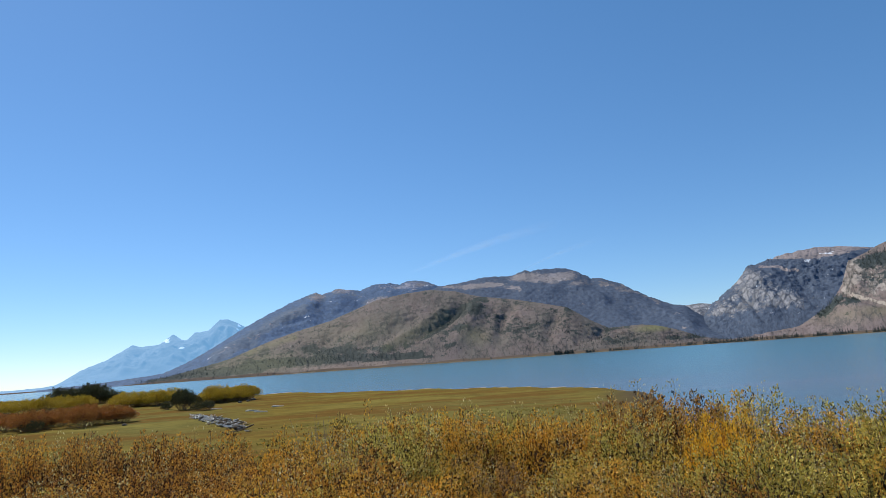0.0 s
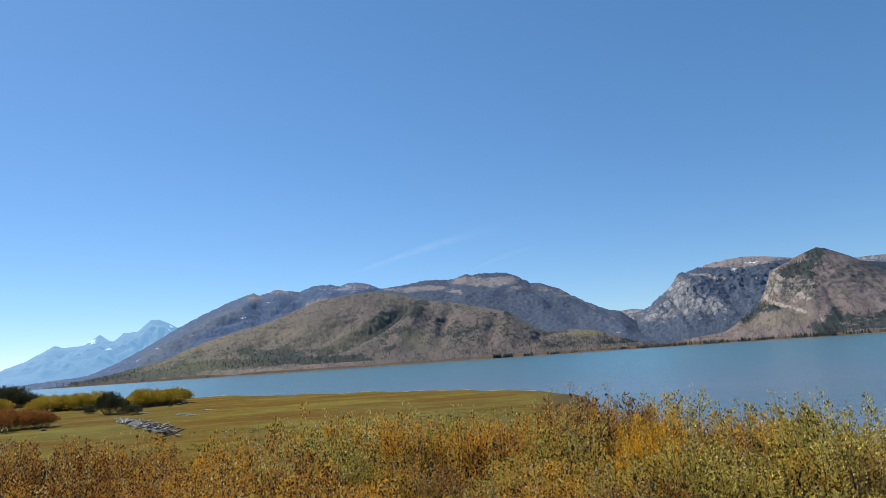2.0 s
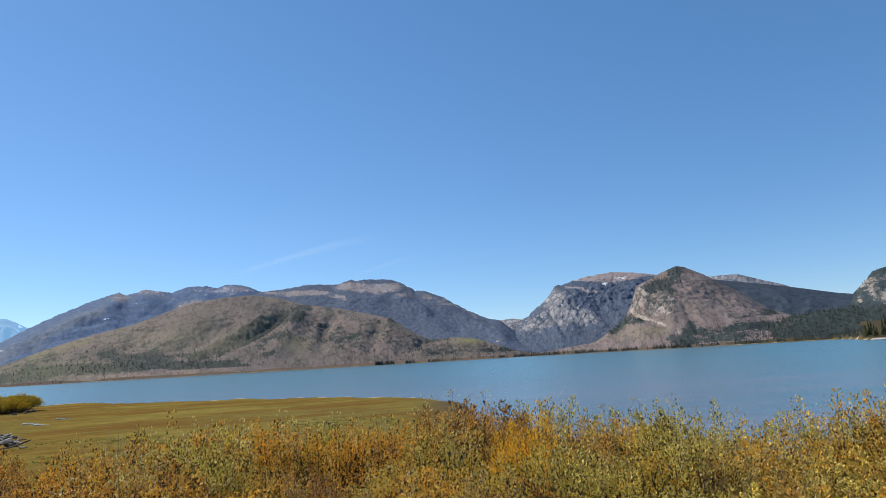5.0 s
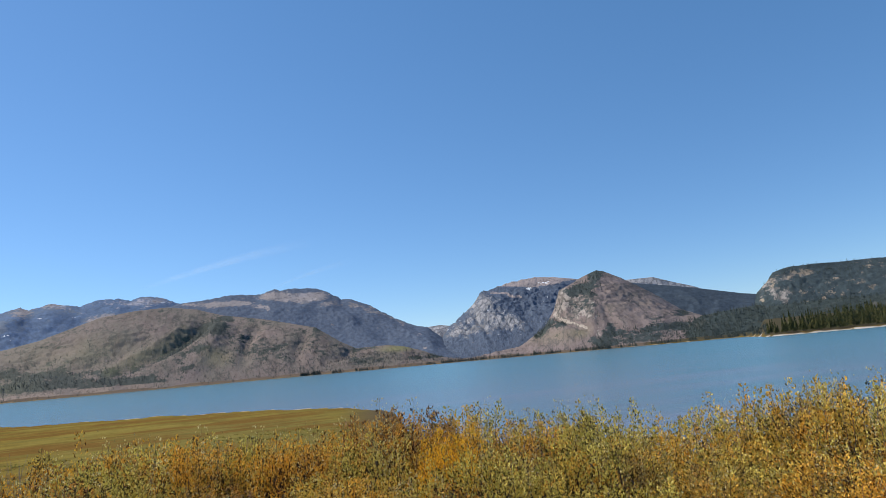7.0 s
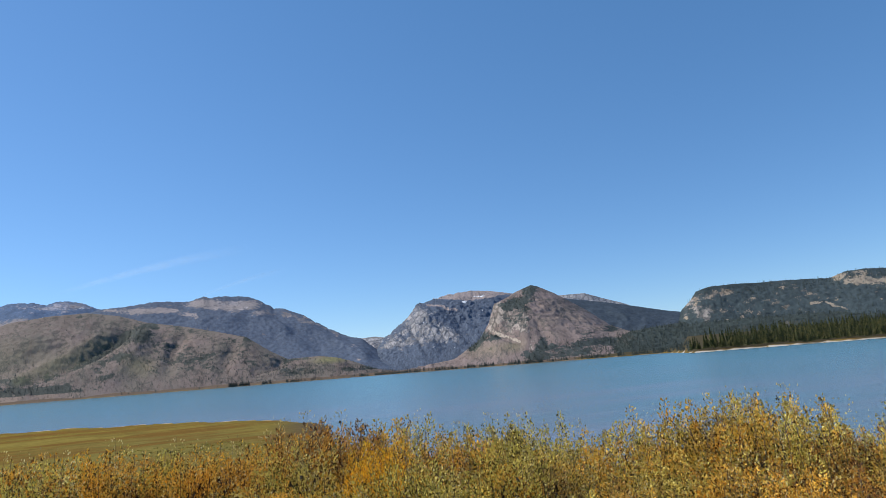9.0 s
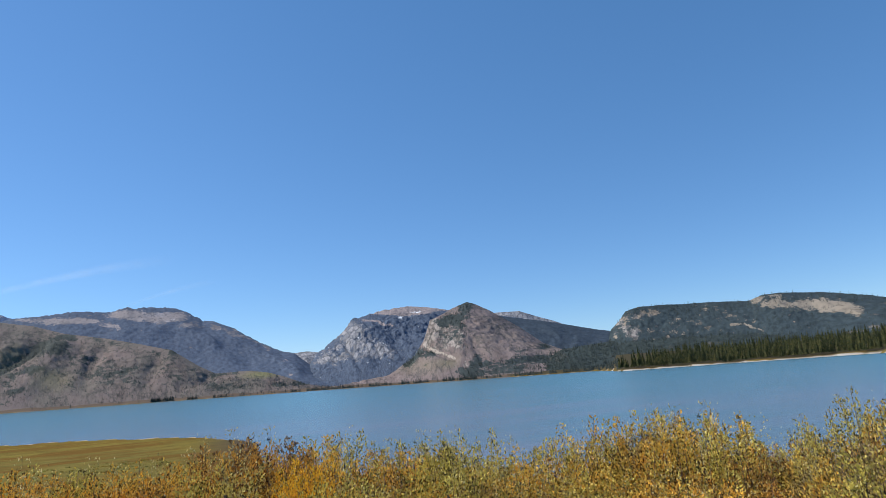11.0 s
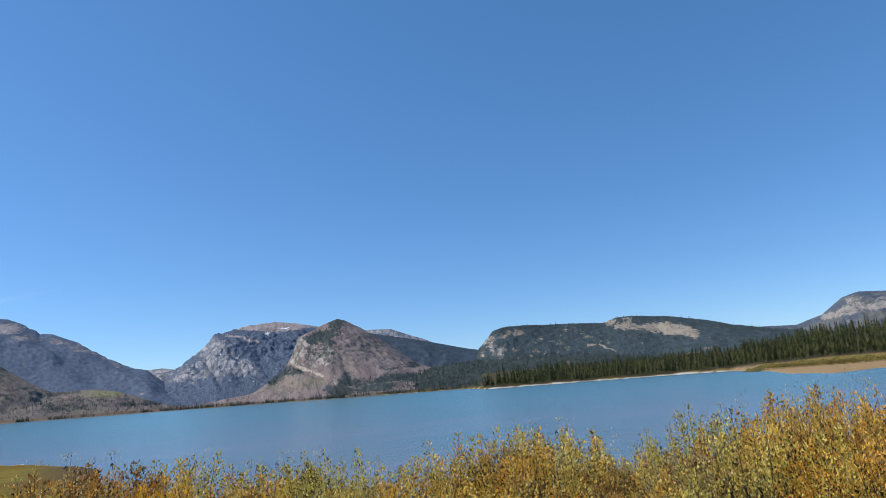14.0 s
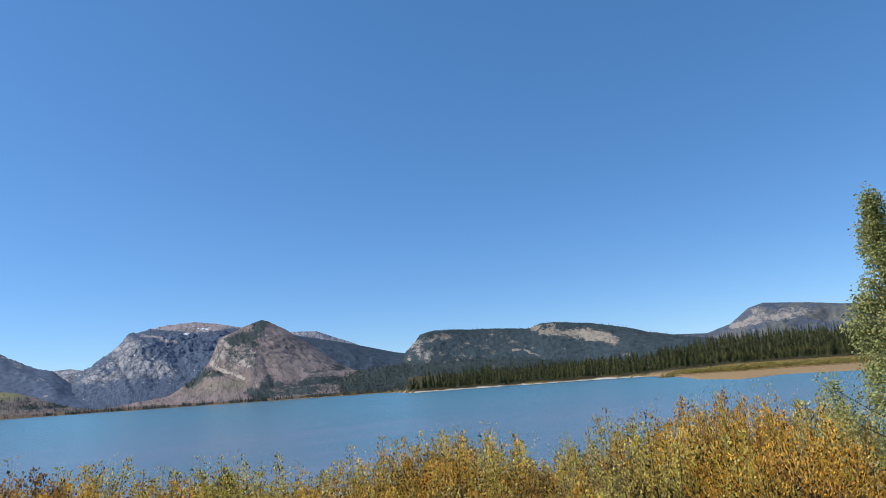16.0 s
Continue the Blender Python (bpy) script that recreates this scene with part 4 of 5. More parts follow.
mountain("mesa", MAT_MESA, [68.03, 2.12, 72.8, 2.98, 75.3, 2.84, 77.2, 3.44, 78.7, 4.57, 79.8, 4.86, 83, 4.51, 85.3, 4.13, 89.67, 3.77, 94.63, 3.13], 2600, 3600, "grey-brown mesa with a wooded rim",
         lambda A, E, S, n: {"rock": 0.3 + 0.4 * n, "wood": 0.55 + 0.7 * n + np.clip((E - 4.45) / 0.2, 0, 1) * 0.6, "bare": blob(A, E, 79.4, 4.3, 0.9, 0.4) * 0.7 + band(A, E, [(77.4, 3.2), (78.6, 3.5), (80.0, 3.6), (82.5, 3.75)], 0.45) * 0.72 + blob(A, E, 81.5, 4.2, 1.0, 0.2) * 0.5}, rough=0.1, gully=0.1, seed=15.9)


# ---- conifers ----
def conifer_arrays(rng, h, w, tiers=9, points=8):
    """Crown of a spruce: ragged, drooping whorls that narrow to a spire."""
    verts, faces = [], []
    for k in range(tiers):
        f = k / (tiers - 1)
        z0 = h * (0.10 + 0.80 * f)
        rad = w * 0.5 * (1 - f) ** 0.85 * rng.uniform(0.85, 1.15) + 0.12
        top = z0 + h * 0.16 * (1.1 - 0.4 * f)
        b = len(verts)
        verts.append((rng.normal(0, 0.05), rng.normal(0, 0.05), top))
        a0 = rng.uniform(0, 6.28)
        for p in range(points * 2):
            a = a0 + p * math.pi / points + rng.normal(0, 0.12)
            rr = rad * (rng.uniform(0.8, 1.2) if p % 2 == 0 else rng.uniform(0.35, 0.55))
            verts.append((rr * math.cos(a), rr * math.sin(a), z0 - (0.05 * h * rng.uniform(0.3, 1.0) if p % 2 == 0 else -0.03 * h)))
        for p in range(points * 2):
            faces.append((b, b + 1 + p, b + 1 + (p + 1) % (points * 2)))
    return np.array(verts), np.array(faces)


def tube(points, radii, sides=5):
    """A tapered tube along points."""
    points, radii = np.asarray(points, float), np.asarray(radii, float)
    d = np.gradient(points, axis=0)
    d /= np.linalg.norm(d, axis=1)[:, None] + 1e-9
    up = np.where(np.abs(d[:, 2:3]) > 0.9, [[1.0, 0, 0]], [[0, 0, 1.0]])
    u = np.cross(d, up)
    u /= np.linalg.norm(u, axis=1)[:, None]
    v = np.cross(d, u)
    a = np.linspace(0, 2 * np.pi, sides, endpoint=False)
    ring = points[:, None] + radii[:, None, None] * (np.cos(a)[None, :, None] * u[:, None] + np.sin(a)[None, :, None] * v[:, None])
    n = len(points)
    i, j = np.meshgrid(np.arange(n - 1), np.arange(sides), indexing="ij")
    q = np.stack([i * sides + j, i * sides + (j + 1) % sides, (i + 1) * sides + (j + 1) % sides, (i + 1) * sides + j], -1).reshape(-1, 4)
    t = np.concatenate([q[:, [0, 1, 2]], q[:, [0, 2, 3]]])
    return ring.reshape(-1, 3), t


def join(pieces):
    verts, faces, n = [], [], 0
    for v, f in pieces:
        verts.append(v)
        faces.append(f + n)
        n += len(v)
    return np.concatenate(verts), np.concatenate(faces)


def forest():
    rng = np.random.default_rng(21)
    kinds = []
    for k in range(7):
        h, w = rng.uniform(17, 25), rng.uniform(5.8, 9.0)
        tree = new("conifer_tree")
        tagged(tree, "dark green narrow conifer on the lake shore", "tree", "shore conifers")
        tv, tf = tube([(0, 0, -0.5), (0, 0, h * 0.5), (0.05, 0, h * 0.97)], [0.22, 0.15, 0.03], 5)
        part("trunk", mesh_from("conifer_trunk", tv, tf, smooth=True), TRUNK, tree)
        cv, cf = conifer_arrays(rng, h, w, 10, 7)
        part("crown", mesh_from("conifer_crown", cv, cf), NEEDLES, tree)
        kinds.append((tree, *conifer_arrays(rng, h, w, 7, 5)))
    spots = []
    for row in range(26):
        a = 49.4 + (0 if row < 3 else min(6, row * 0.35))
        while a < 95:
            r = np.interp(a, EDGE_AZ, EDGE_R) + row * 16 + rng.uniform(-6, 6) + (row * 6 if a > 70 else 0)
            a += np.degrees(rng.uniform(3.0, 8.6) * (1 + row * 0.08) / r)
            spots.append((a, r))
    spots.sort(key=lambda s: s[1] + rng.uniform(0, 25))
    rest = []
    for i, (a, r) in enumerate(spots):
        x, y = polar(a, r)
        z = float(ground_height(a, r))
        s, turn = rng.uniform(0.55, 1.2), rng.uniform(0, 360)
        tree, cv, cf = kinds[i % 7]
        if i < 7:
            tree.matrix_world = pose(x, y, z, 0, 0, turn)
        elif i < 300:
            copy_thing(tree, pose(x, y, z, 0, 0, turn) @ Matrix.Diagonal((s, s, s * rng.uniform(0.9, 1.1), 1)))
        else:
            c, sn = math.cos(turn), math.sin(turn)
            rest.append((np.stack([cv[:, 0] * c - cv[:, 1] * sn, cv[:, 0] * sn + cv[:, 1] * c, cv[:, 2]], -1) * s + (x, y, z), cf))
    v, f = join(rest)
    thing("forest", mesh_from("forest", v, f), NEEDLES, "dense dark conifer forest on a low rise", "forest", kind="stuff")


forest()


def far_trees(name, terrain, want, label, count, seed, h=(8, 16)):
    """Conifers on a far slope, where its woods are."""
    rng = np.random.default_rng(seed)
    X, Y, Z, att = terrain
    rows, cols = X.shape
    i, j = rng.integers(0, rows - 4, count * 6), rng.integers(0, cols, count * 6)
    az = np.degrees(np.arctan2(X[i, j], Y[i, j]))
    keep = rng.uniform(0, 1, len(i)) < want(az, i / rows, att["wood"][i, j])
    i, j = i[keep][:count], j[keep][:count]
    pieces = []
    for a, b in zip(i, j):
        hh = rng.uniform(*h)
        v, f = conifer_arrays(rng, hh, hh * 0.44, 4, 4)
        pieces.append((v + (X[a, b] + rng.uniform(-8, 8), Y[a, b] + rng.uniform(-4, 4), Z[a, b] - 1), f))
    v, f = join(pieces)
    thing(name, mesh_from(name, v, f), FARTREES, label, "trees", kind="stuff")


far_trees("foothill_trees", foothill, lambda az, s, w: (w ** 2 * 0.9 + 0.05 + 0.12 * (az > -2) * (s < 0.6)) * (s < 0.86) * np.clip((az + 17) / 6, 0.25, 1), "scattered dark conifers on the burnt foothill", 4200, 31, (5, 11))
far_trees("butte_trees", butte, lambda az, s, w: w * 0.5 * (0.3 + (s > 0.75)), "dark conifers over the butte and along its rim", 1800, 36, (7, 13))
far_trees("cone_trees", cone, lambda az, s, w: w ** 1.5 * 0.9 * (az < 48) * (s < 0.93), "dark conifers on the cone-shaped hill", 1500, 34, (8, 15))
far_trees("valley_trees", valley, lambda az, s, w: w * 0.8, "dark conifers over low hills", 2200, 33, (9, 16))


def shore_trees():
    """A thin belt of conifers along the far waterline."""
    rng = np.random.default_rng(35)
    pieces = []
    for a0, a1, n, h0, h1, back in ((9.9, 11.6, 130, 10, 19, 12), (12.6, 13.6, 50, 8, 15, 14), (14.6, 17.0, 90, 7, 14, 25), (-10, 10, 50, 5, 11, 60), (-26, -10, 130, 5, 10, 60), (21.0, 24.9, 220, 7, 14, 40), (24.9, 40, 700, 8, 17, 30), (40, 47.4, 300, 9, 16, 50), (47.0, 49.6, 160, 9, 16, 350), (16.5, 21.5, 70, 6, 14, 70)):
        for _ in range(n):
            a = rng.uniform(a0, a1)
            if 12 < back < 300 and perlin(a * 1.1, 7.7) + 0.5 * perlin(a * 3.7, 1.7) < rng.uniform(-0.4, 0.25):
                continue
            r = float(np.interp(a, FAR_AZ, FAR_R) * shore_wobble(a)) + rng.uniform(5, 5 + back)
            x, y = polar(a, r)
            h = rng.uniform(h0, h1) * rng.uniform(0.5, 1.0)
            v, f = conifer_arrays(rng, h, rng.uniform(3.2, 5.5), 5, 5)
            pieces.append((v + (x, y, float(ground_height(a, r)) - 0.5), f))
    v, f = join(pieces)
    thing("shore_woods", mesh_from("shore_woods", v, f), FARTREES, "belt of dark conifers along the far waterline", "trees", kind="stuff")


shore_trees()


# ---- shrubs ----
def leaves_at(rng, pos, way, length, width, folded=True, loose=0.42):
    """Leaves at positions, pointing along way: folded, two triangles each, or plain, one triangle."""
    n = len(pos)
    way = way + rng.normal(0, loose, (n, 3))
    way /= np.linalg.norm(way, axis=1)[:, None]
    side = np.cross(way, rng.normal(0, 0.75, (n, 3)) + np.array(sun_way))  # leaves turn to the light
    side /= np.linalg.norm(side, axis=1)[:, None] + 1e-9
    nor = np.cross(way, side)
    ln = length * rng.uniform(0.6, 1.25, (n, 1))
    wd = width * rng.uniform(0.7, 1.2, (n, 1))
    mid = pos + way * ln * 0.45
    if not folded:
        v = np.stack([pos, mid + side * wd, pos + way * ln], 1).reshape(-1, 3)
        return v, np.arange(3 * n).reshape(-1, 3)
    v = np.stack([pos, mid + side * wd * 0.5 + nor * wd * 0.15, pos + way * ln, mid - side * wd * 0.5 + nor * wd * 0.15], 1).reshape(-1, 3)
    b = np.arange(n)[:, None] * 4
    return v, np.concatenate([b + [[0, 1, 2]], b + [[0, 2, 3]]])


def shrub_arrays(seed, plumes, per_plume, wisps, length, width, spread=0.52, folded=False, core=430, stems=40, girth=0.075, low=0.32):
    """A willow one metre high: upright, leafy shoots that fan out from its foot to a ragged dome, and thin, sparse
    wands above it. Returns wood, leaves and the dark twigs inside that blacken the gaps.
    """
    rng = np.random.default_rng(seed)
    wood, lp, lw, wp, ww = [], [], [], [], []

    def shoot(base, tip, thick, points=4):
        """A bowed shoot; gives back its line as a function of 0 to 1."""
        bow = np.array([tip[0] - base[0], tip[1] - base[1], 0]) * 0.3 + np.append(rng.normal(0, 0.03, 2), 0)
        line = lambda t: base + (tip - base) * t + bow * np.sin(t * np.pi)
        if thick:
            t = np.linspace(0, 1, points)[:, None]
            wood.append(tube(line(t), np.linspace(thick, thick * 0.3, points), 3))
        return line

    for k in range(plumes):
        a, out = rng.uniform(0, 6.283), math.sqrt(rng.uniform(0, 1))
        tip = np.array([math.cos(a) * out * spread, math.sin(a) * out * spread, (1 - 0.42 * out ** 2.4) * rng.uniform(0.78, 1.0)])
        base = tip * (0.25, 0.25, 0)
        line = shoot(base, tip, 0.004 if k < stems else 0)
        g = low + (1 - low) * rng.uniform(0, 1, (per_plume, 1)) ** 0.7
        d = rng.normal(0, 1, (per_plume, 3)) * (1, 1, 0.3)
        d /= np.linalg.norm(d, axis=1)[:, None]
        lp.append(line(g) + d * girth * rng.uniform(0.8, 1.25) * (1.15 - 0.95 * g ** 2.5) * np.sqrt(rng.uniform(0.1, 1, (per_plume, 1))))
        lw.append((tip - base) / np.linalg.norm(tip - base) + d * 0.55)
    for k in range(wisps):
        a, out = rng.uniform(0, 6.283), math.sqrt(rng.uniform(0, 1)) * 0.85
        base = np.array([math.cos(a) * out * spread * 0.6, math.sin(a) * out * spread * 0.6, 0.45])
        tip = np.array([math.cos(a) * out * spread, math.sin(a) * out * spread, (1 - 0.35 * out * out) * rng.uniform(0.90, 1.06)])
        line = shoot(base, tip, 0.0016, 3)
        n = max(per_plume // 3, 20)
        g = rng.uniform(0.5, 1.02, (n, 1))
        wp.append(line(g) + rng.normal(0, 0.026, (n, 3)))
        ww.append(np.tile((tip - base) * 1.6, (n, 1)))
    wv, wf = join(wood)
    lv, lf = leaves_at(rng, np.concatenate(lp), np.concatenate(lw), length, width, folded, 0.34)
    wands = leaves_at(rng, np.concatenate(wp), np.concatenate(ww), length * 0.8, width * 0.7, folded, 0.3) if wisps else None
    if not core:
        return (wv, wf), (lv, lf), None, wands
    d = rng.normal(0, 1, (core, 3))  # dead twigs inside, added as a dark core to shade the gaps
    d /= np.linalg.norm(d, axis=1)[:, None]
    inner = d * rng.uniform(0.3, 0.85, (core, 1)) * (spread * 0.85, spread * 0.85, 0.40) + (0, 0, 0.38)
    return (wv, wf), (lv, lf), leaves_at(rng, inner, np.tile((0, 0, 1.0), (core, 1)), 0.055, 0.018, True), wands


SHRUBS = {}


def shrub_kind(look_name, mat, detail, label, group, variants, name="willow_shrub"):
    """Templates of one colour: near (fine) or far (coarse)."""
    made = []
    for k in range(variants):
        seed = 100 + k + (50 if detail == "far" else 0)
        if detail == "fine":
            wood, leaf, dead, wands = shrub_arrays(seed, 115, 240, 4, 0.0160, 0.0089, 0.58, core=1100, stems=60, low=0.18, girth=0.088)
        elif detail == "mid":
            wood, leaf, dead, wands = shrub_arrays(seed, 84, 160, 5, 0.0222, 0.0118, 0.57, core=700, stems=50, low=0.22, girth=0.098)
        elif detail == "far":
            wood, leaf, dead, wands = shrub_arrays(seed, 70, 52, 4, 0.05, 0.026, 0.58, core=260, stems=40, girth=0.10, low=0.42)
        else:
            wood, leaf, dead, wands = shrub_arrays(seed, 16, 22, 0, 0.12, 0.075, 0.6, core=0, stems=6, girth=0.16, low=0.3)
        ob = new(name)
        tagged(ob, label, "shrub", group)
        part("branchwork", mesh_from("shrub_stems", *wood), BARK, ob)
        part("foliage", mesh_from("shrub_foliage", *leaf), mat, ob)
        if wands:
            tagged(part("upper_growth", mesh_from("shrub_upper_growth", *wands), PALE if name == "willow_shrub" else mat, ob, "sparse pale upper shoots"), kind="stuff")
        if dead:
            tagged(part("deadwood", mesh_from("shrub_shade_twigs", *dead), SHADE_TWIGS, ob), kind="stuff")
        made.append([ob, False])
    SHRUBS[look_name, detail] = made


def put_shrub(look_name, detail, pick, az, r, height, wide, turn):
    x, y = polar(az, r)
    z = float(ground_height(az, r)) - 0.03
    m = pose(x, y, z, 0, 0, turn) @ Matrix.Diagonal((wide, wide, height, 1))
    slot = SHRUBS[look_name, detail][pick % len(SHRUBS[look_name, detail])]
    if slot[1]:
        return copy_thing(slot[0], m @ Matrix.Diagonal((*(1 / v for v in slot[0].scale), 1)))
    slot[0].matrix_world = m
    slot[1] = True
    return slot[0]


BANK = "willows on the bank"
LOOKS = {"gold": (GOLD, "golden-brown autumn willow shrub on the bank"), "olive": (OLIVE, "olive-green willow shrub turning yellow on the bank"),
         "rust": (RUST, "rust-brown autumn shrub on the bank"), "orange": (ORANGE, "bright orange-leaved willow shrub on the bank")}
for key, (mat, label) in LOOKS.items():
    if key != "orange":
        shrub_kind(key, mat, "fine", label, BANK, 3)
    shrub_kind(key, mat, "mid", label, BANK, {"gold": 4, "olive": 4, "rust": 2, "orange": 1}[key])

LINE_AZ = [-41.3, -34.3, -26.38, -18.59, -14.66, -12.32, -7.45, -2.49, 2.89, 7.82, 12.99, 16.5, 20.36, 22.75, 25.0, 27.3, 29.7, 32.1, 36.03, 39.93, 43.9, 46.73, 51.3, 56.46, 58.42, 59.77, 61.79, 65.25, 68.17, 72.04, 77.87, 80.78, 83.76, 97.8]
LINE_EL = [-3.1, -3.1, -3.7, -4.3, -4.2, -4.1, -3.5, -3.7, -4.6, -4.9, -4.3, -3.8, -4.2, -3.8, -3.7, -4.7, -5.8, -4.7, -3.8, -4.4, -4.4, -4.0, -3.7, -3.9, -4.2, -5.9, -5.9, -4.8, -3.1, -2.3, -1.9, -2.1, -2.3, -2.3]


def bank_shrubs():
    rng = np.random.default_rng(41)
    r, i = 4.3, 0
    while r < 21:
        a = -40 + rng.uniform(0, 5)
        while a < 95:
            rr = r + rng.uniform(-0.35, 0.35) * (1 + r / 12)
            gap = rng.uniform(0.8, 1.25) * (0.8 + r / 17) * (0.85 if a < -4 else 0.72 if a > 58 else 1)
            a += np.degrees(gap / r)
            reach = np.interp(a, [-43, -12, 58.5, 65, 100], [21, 15.5, 14, 11, 10.5])
            if rr > reach or a > 58 and rr < 6.3 or 84.5 < a and rr > 8.2:
                continue
            line = np.interp(a, LINE_AZ, LINE_EL)
            cap = EYE + reach * math.tan(radians(line))
            top = min(EYE + rr * math.tan(radians(line + (1.0 if a > 58 else 0.35) - rng.uniform(0, 1.1 if a < -4 else 2.0 if a < 58 else 1.2) * (rr < reach - 2.5))), cap - rng.uniform(0.0, 0.8) * (1 if rr < reach - 1.5 else 0.3))
            if rr > reach - 2.2:
                top = EYE + rr * math.tan(radians(line + rng.uniform(-0.5, 0.1 if a < 60 else 0.25)))
            g = float(ground_height(a, rr))
            h = max(top - g, 0.5)
            u = rng.uniform()
            if a < -14:
                kind = "rust" if u < 0.88 else "gold"
            elif a < 4:
                kind = ("rust" if u < 0.4 else "gold") if rr < 11 or a < -8 else ("olive" if u < 0.7 else "gold")
            elif a < 24:
                kind = "gold" if u < 0.7 else ("rust" if u < 0.92 else "olive")
            elif a < 46:
                kind = "olive" if u < 0.72 else "gold"
            elif a < 58:
                kind = "olive" if u < 0.3 else "gold"
            else:
                kind = "gold" if u < 0.5 else ("rust" if u < 0.82 else "olive")
            wide = np.clip(0.85 * h + 0.6, 1.2, 2.6 if a < 58 else 2.0) * rng.uniform(0.9, 1.1)
            put_shrub(kind, "fine" if a > 57 else "mid", i, a, rr, h / (0.93 if a < 60 else 0.94), wide, rng.uniform(-55, 55))
            i += 1
        r += 0.78 * (0.8 + r / 17)
    for a, rr, line in ((22.5, 10.2, -4.7),):
        h = EYE + rr * math.tan(radians(line)) - float(ground_height(a, rr))
        put_shrub("orange", "mid", int(rr), a, rr, h / 0.97, 1.45, rng.uniform(-55, 55))


bank_shrubs()


def bare_shrub(az, r, top, wide, seed):
    rng = np.random.default_rng(seed)
    pieces = []
    for k in range(150):
        a, out = rng.uniform(0, 6.283), math.sqrt(rng.uniform(0, 1)) * 0.5
        t = np.linspace(0, 1, 4)[:, None]
        tip = np.array([math.cos(a) * out, math.sin(a) * out, rng.uniform(0.6, 1.0)])
        base = tip * (0.2, 0.2, rng.uniform(0, 0.5))
        pieces.append(tube(base + (tip - base) * t + rng.normal(0, 0.02, (4, 3)) * t, np.linspace(0.0032, 0.001, 4), 3))
    x, y = polar(az, r)
    g = float(ground_height(az, r))
    ob = new("bare_shrub")
    tagged(ob, "leafless grey twiggy shrub on the bank", "shrub", "bare shrubs")
    ob.matrix_world = pose(x, y, g - 0.03) @ Matrix.Diagonal((wide, wide, top - g, 1))
    part("branchwork", mesh_from("bare_branchwork", *join(pieces)), BARE, ob)


bare_shrub(-10.6, 15.5, EYE + 15.5 * math.tan(radians(-3.9)), 1.7, 301)

MEADOW = "shrubs on the meadow"
for key, mat, label in (("yellow", YELLOW, "yellow autumn willow thicket on the meadow"), ("rusty", REDBROWN, "red-brown autumn shrub on the meadow"), ("dark", DARKLEAF, "dark green shrub on the meadow"), ("pale", SHOREBUSH, "yellow-green shrub on the lake shore")):
    shrub_kind(key, mat, "distant" if key == "pale" else "far", label, MEADOW, 3, "meadow_shrub")


def meadow_shrubs():
    rng = np.random.default_rng(43)
    i = 0

    def row(kind, a0, a1, r, n, h, wide, depth=6):
        nonlocal i
        for k in range(n):
            a = a0 + (a1 - a0) * (k + 0.5) / n + rng.normal(0, 0.15)
            hh = h * rng.uniform(0.68, 1.15)
            put_shrub(kind, "distant" if kind == "pale" else "far", i, a, r + rng.uniform(-depth, depth), hh, wide * rng.uniform(0.85, 1.15), rng.uniform(-60, 60))
            i += 1

    row("yellow", -20.30, -16.79, 131, 18, 3.1, 4.4, 4)
    row("yellow", -26.55, -22.64, 145, 16, 3.0, 4.6, 6)
    row("dark", -30.65, -27.82, 200, 7, 6.2, 7.0, 5)
    row("dark", -27.52, -26.74, 195, 3, 3.6, 4.2, 4)
    row("dark", -22.25, -21.08, 112, 4, 3.2, 2.6, 3)
    row("dark", -23.42, -23.03, 118, 2, 1.3, 1.9, 1)
    row("dark", -20.89, -20.20, 104, 3, 1.6, 1.9, 3)
    row("yellow", -40.99, -28.79, 165, 26, 3.4, 4.5, 10)
    row("rusty", -35.14, -29.87, 96, 11, 2.6, 3.0, 6)
    row("rusty", -29.57, -26.16, 92, 9, 2.6, 2.8, 4)
    row("dark", -33.18, -31.23, 90, 3, 1.5, 1.6, 2)
    row("pale", 71.2, 95.0, 548, 120, 4.6, 7.5, 9)
    row("pale", 72.5, 95.0, 640, 45, 3.2, 7.0, 45)


meadow_shrubs()


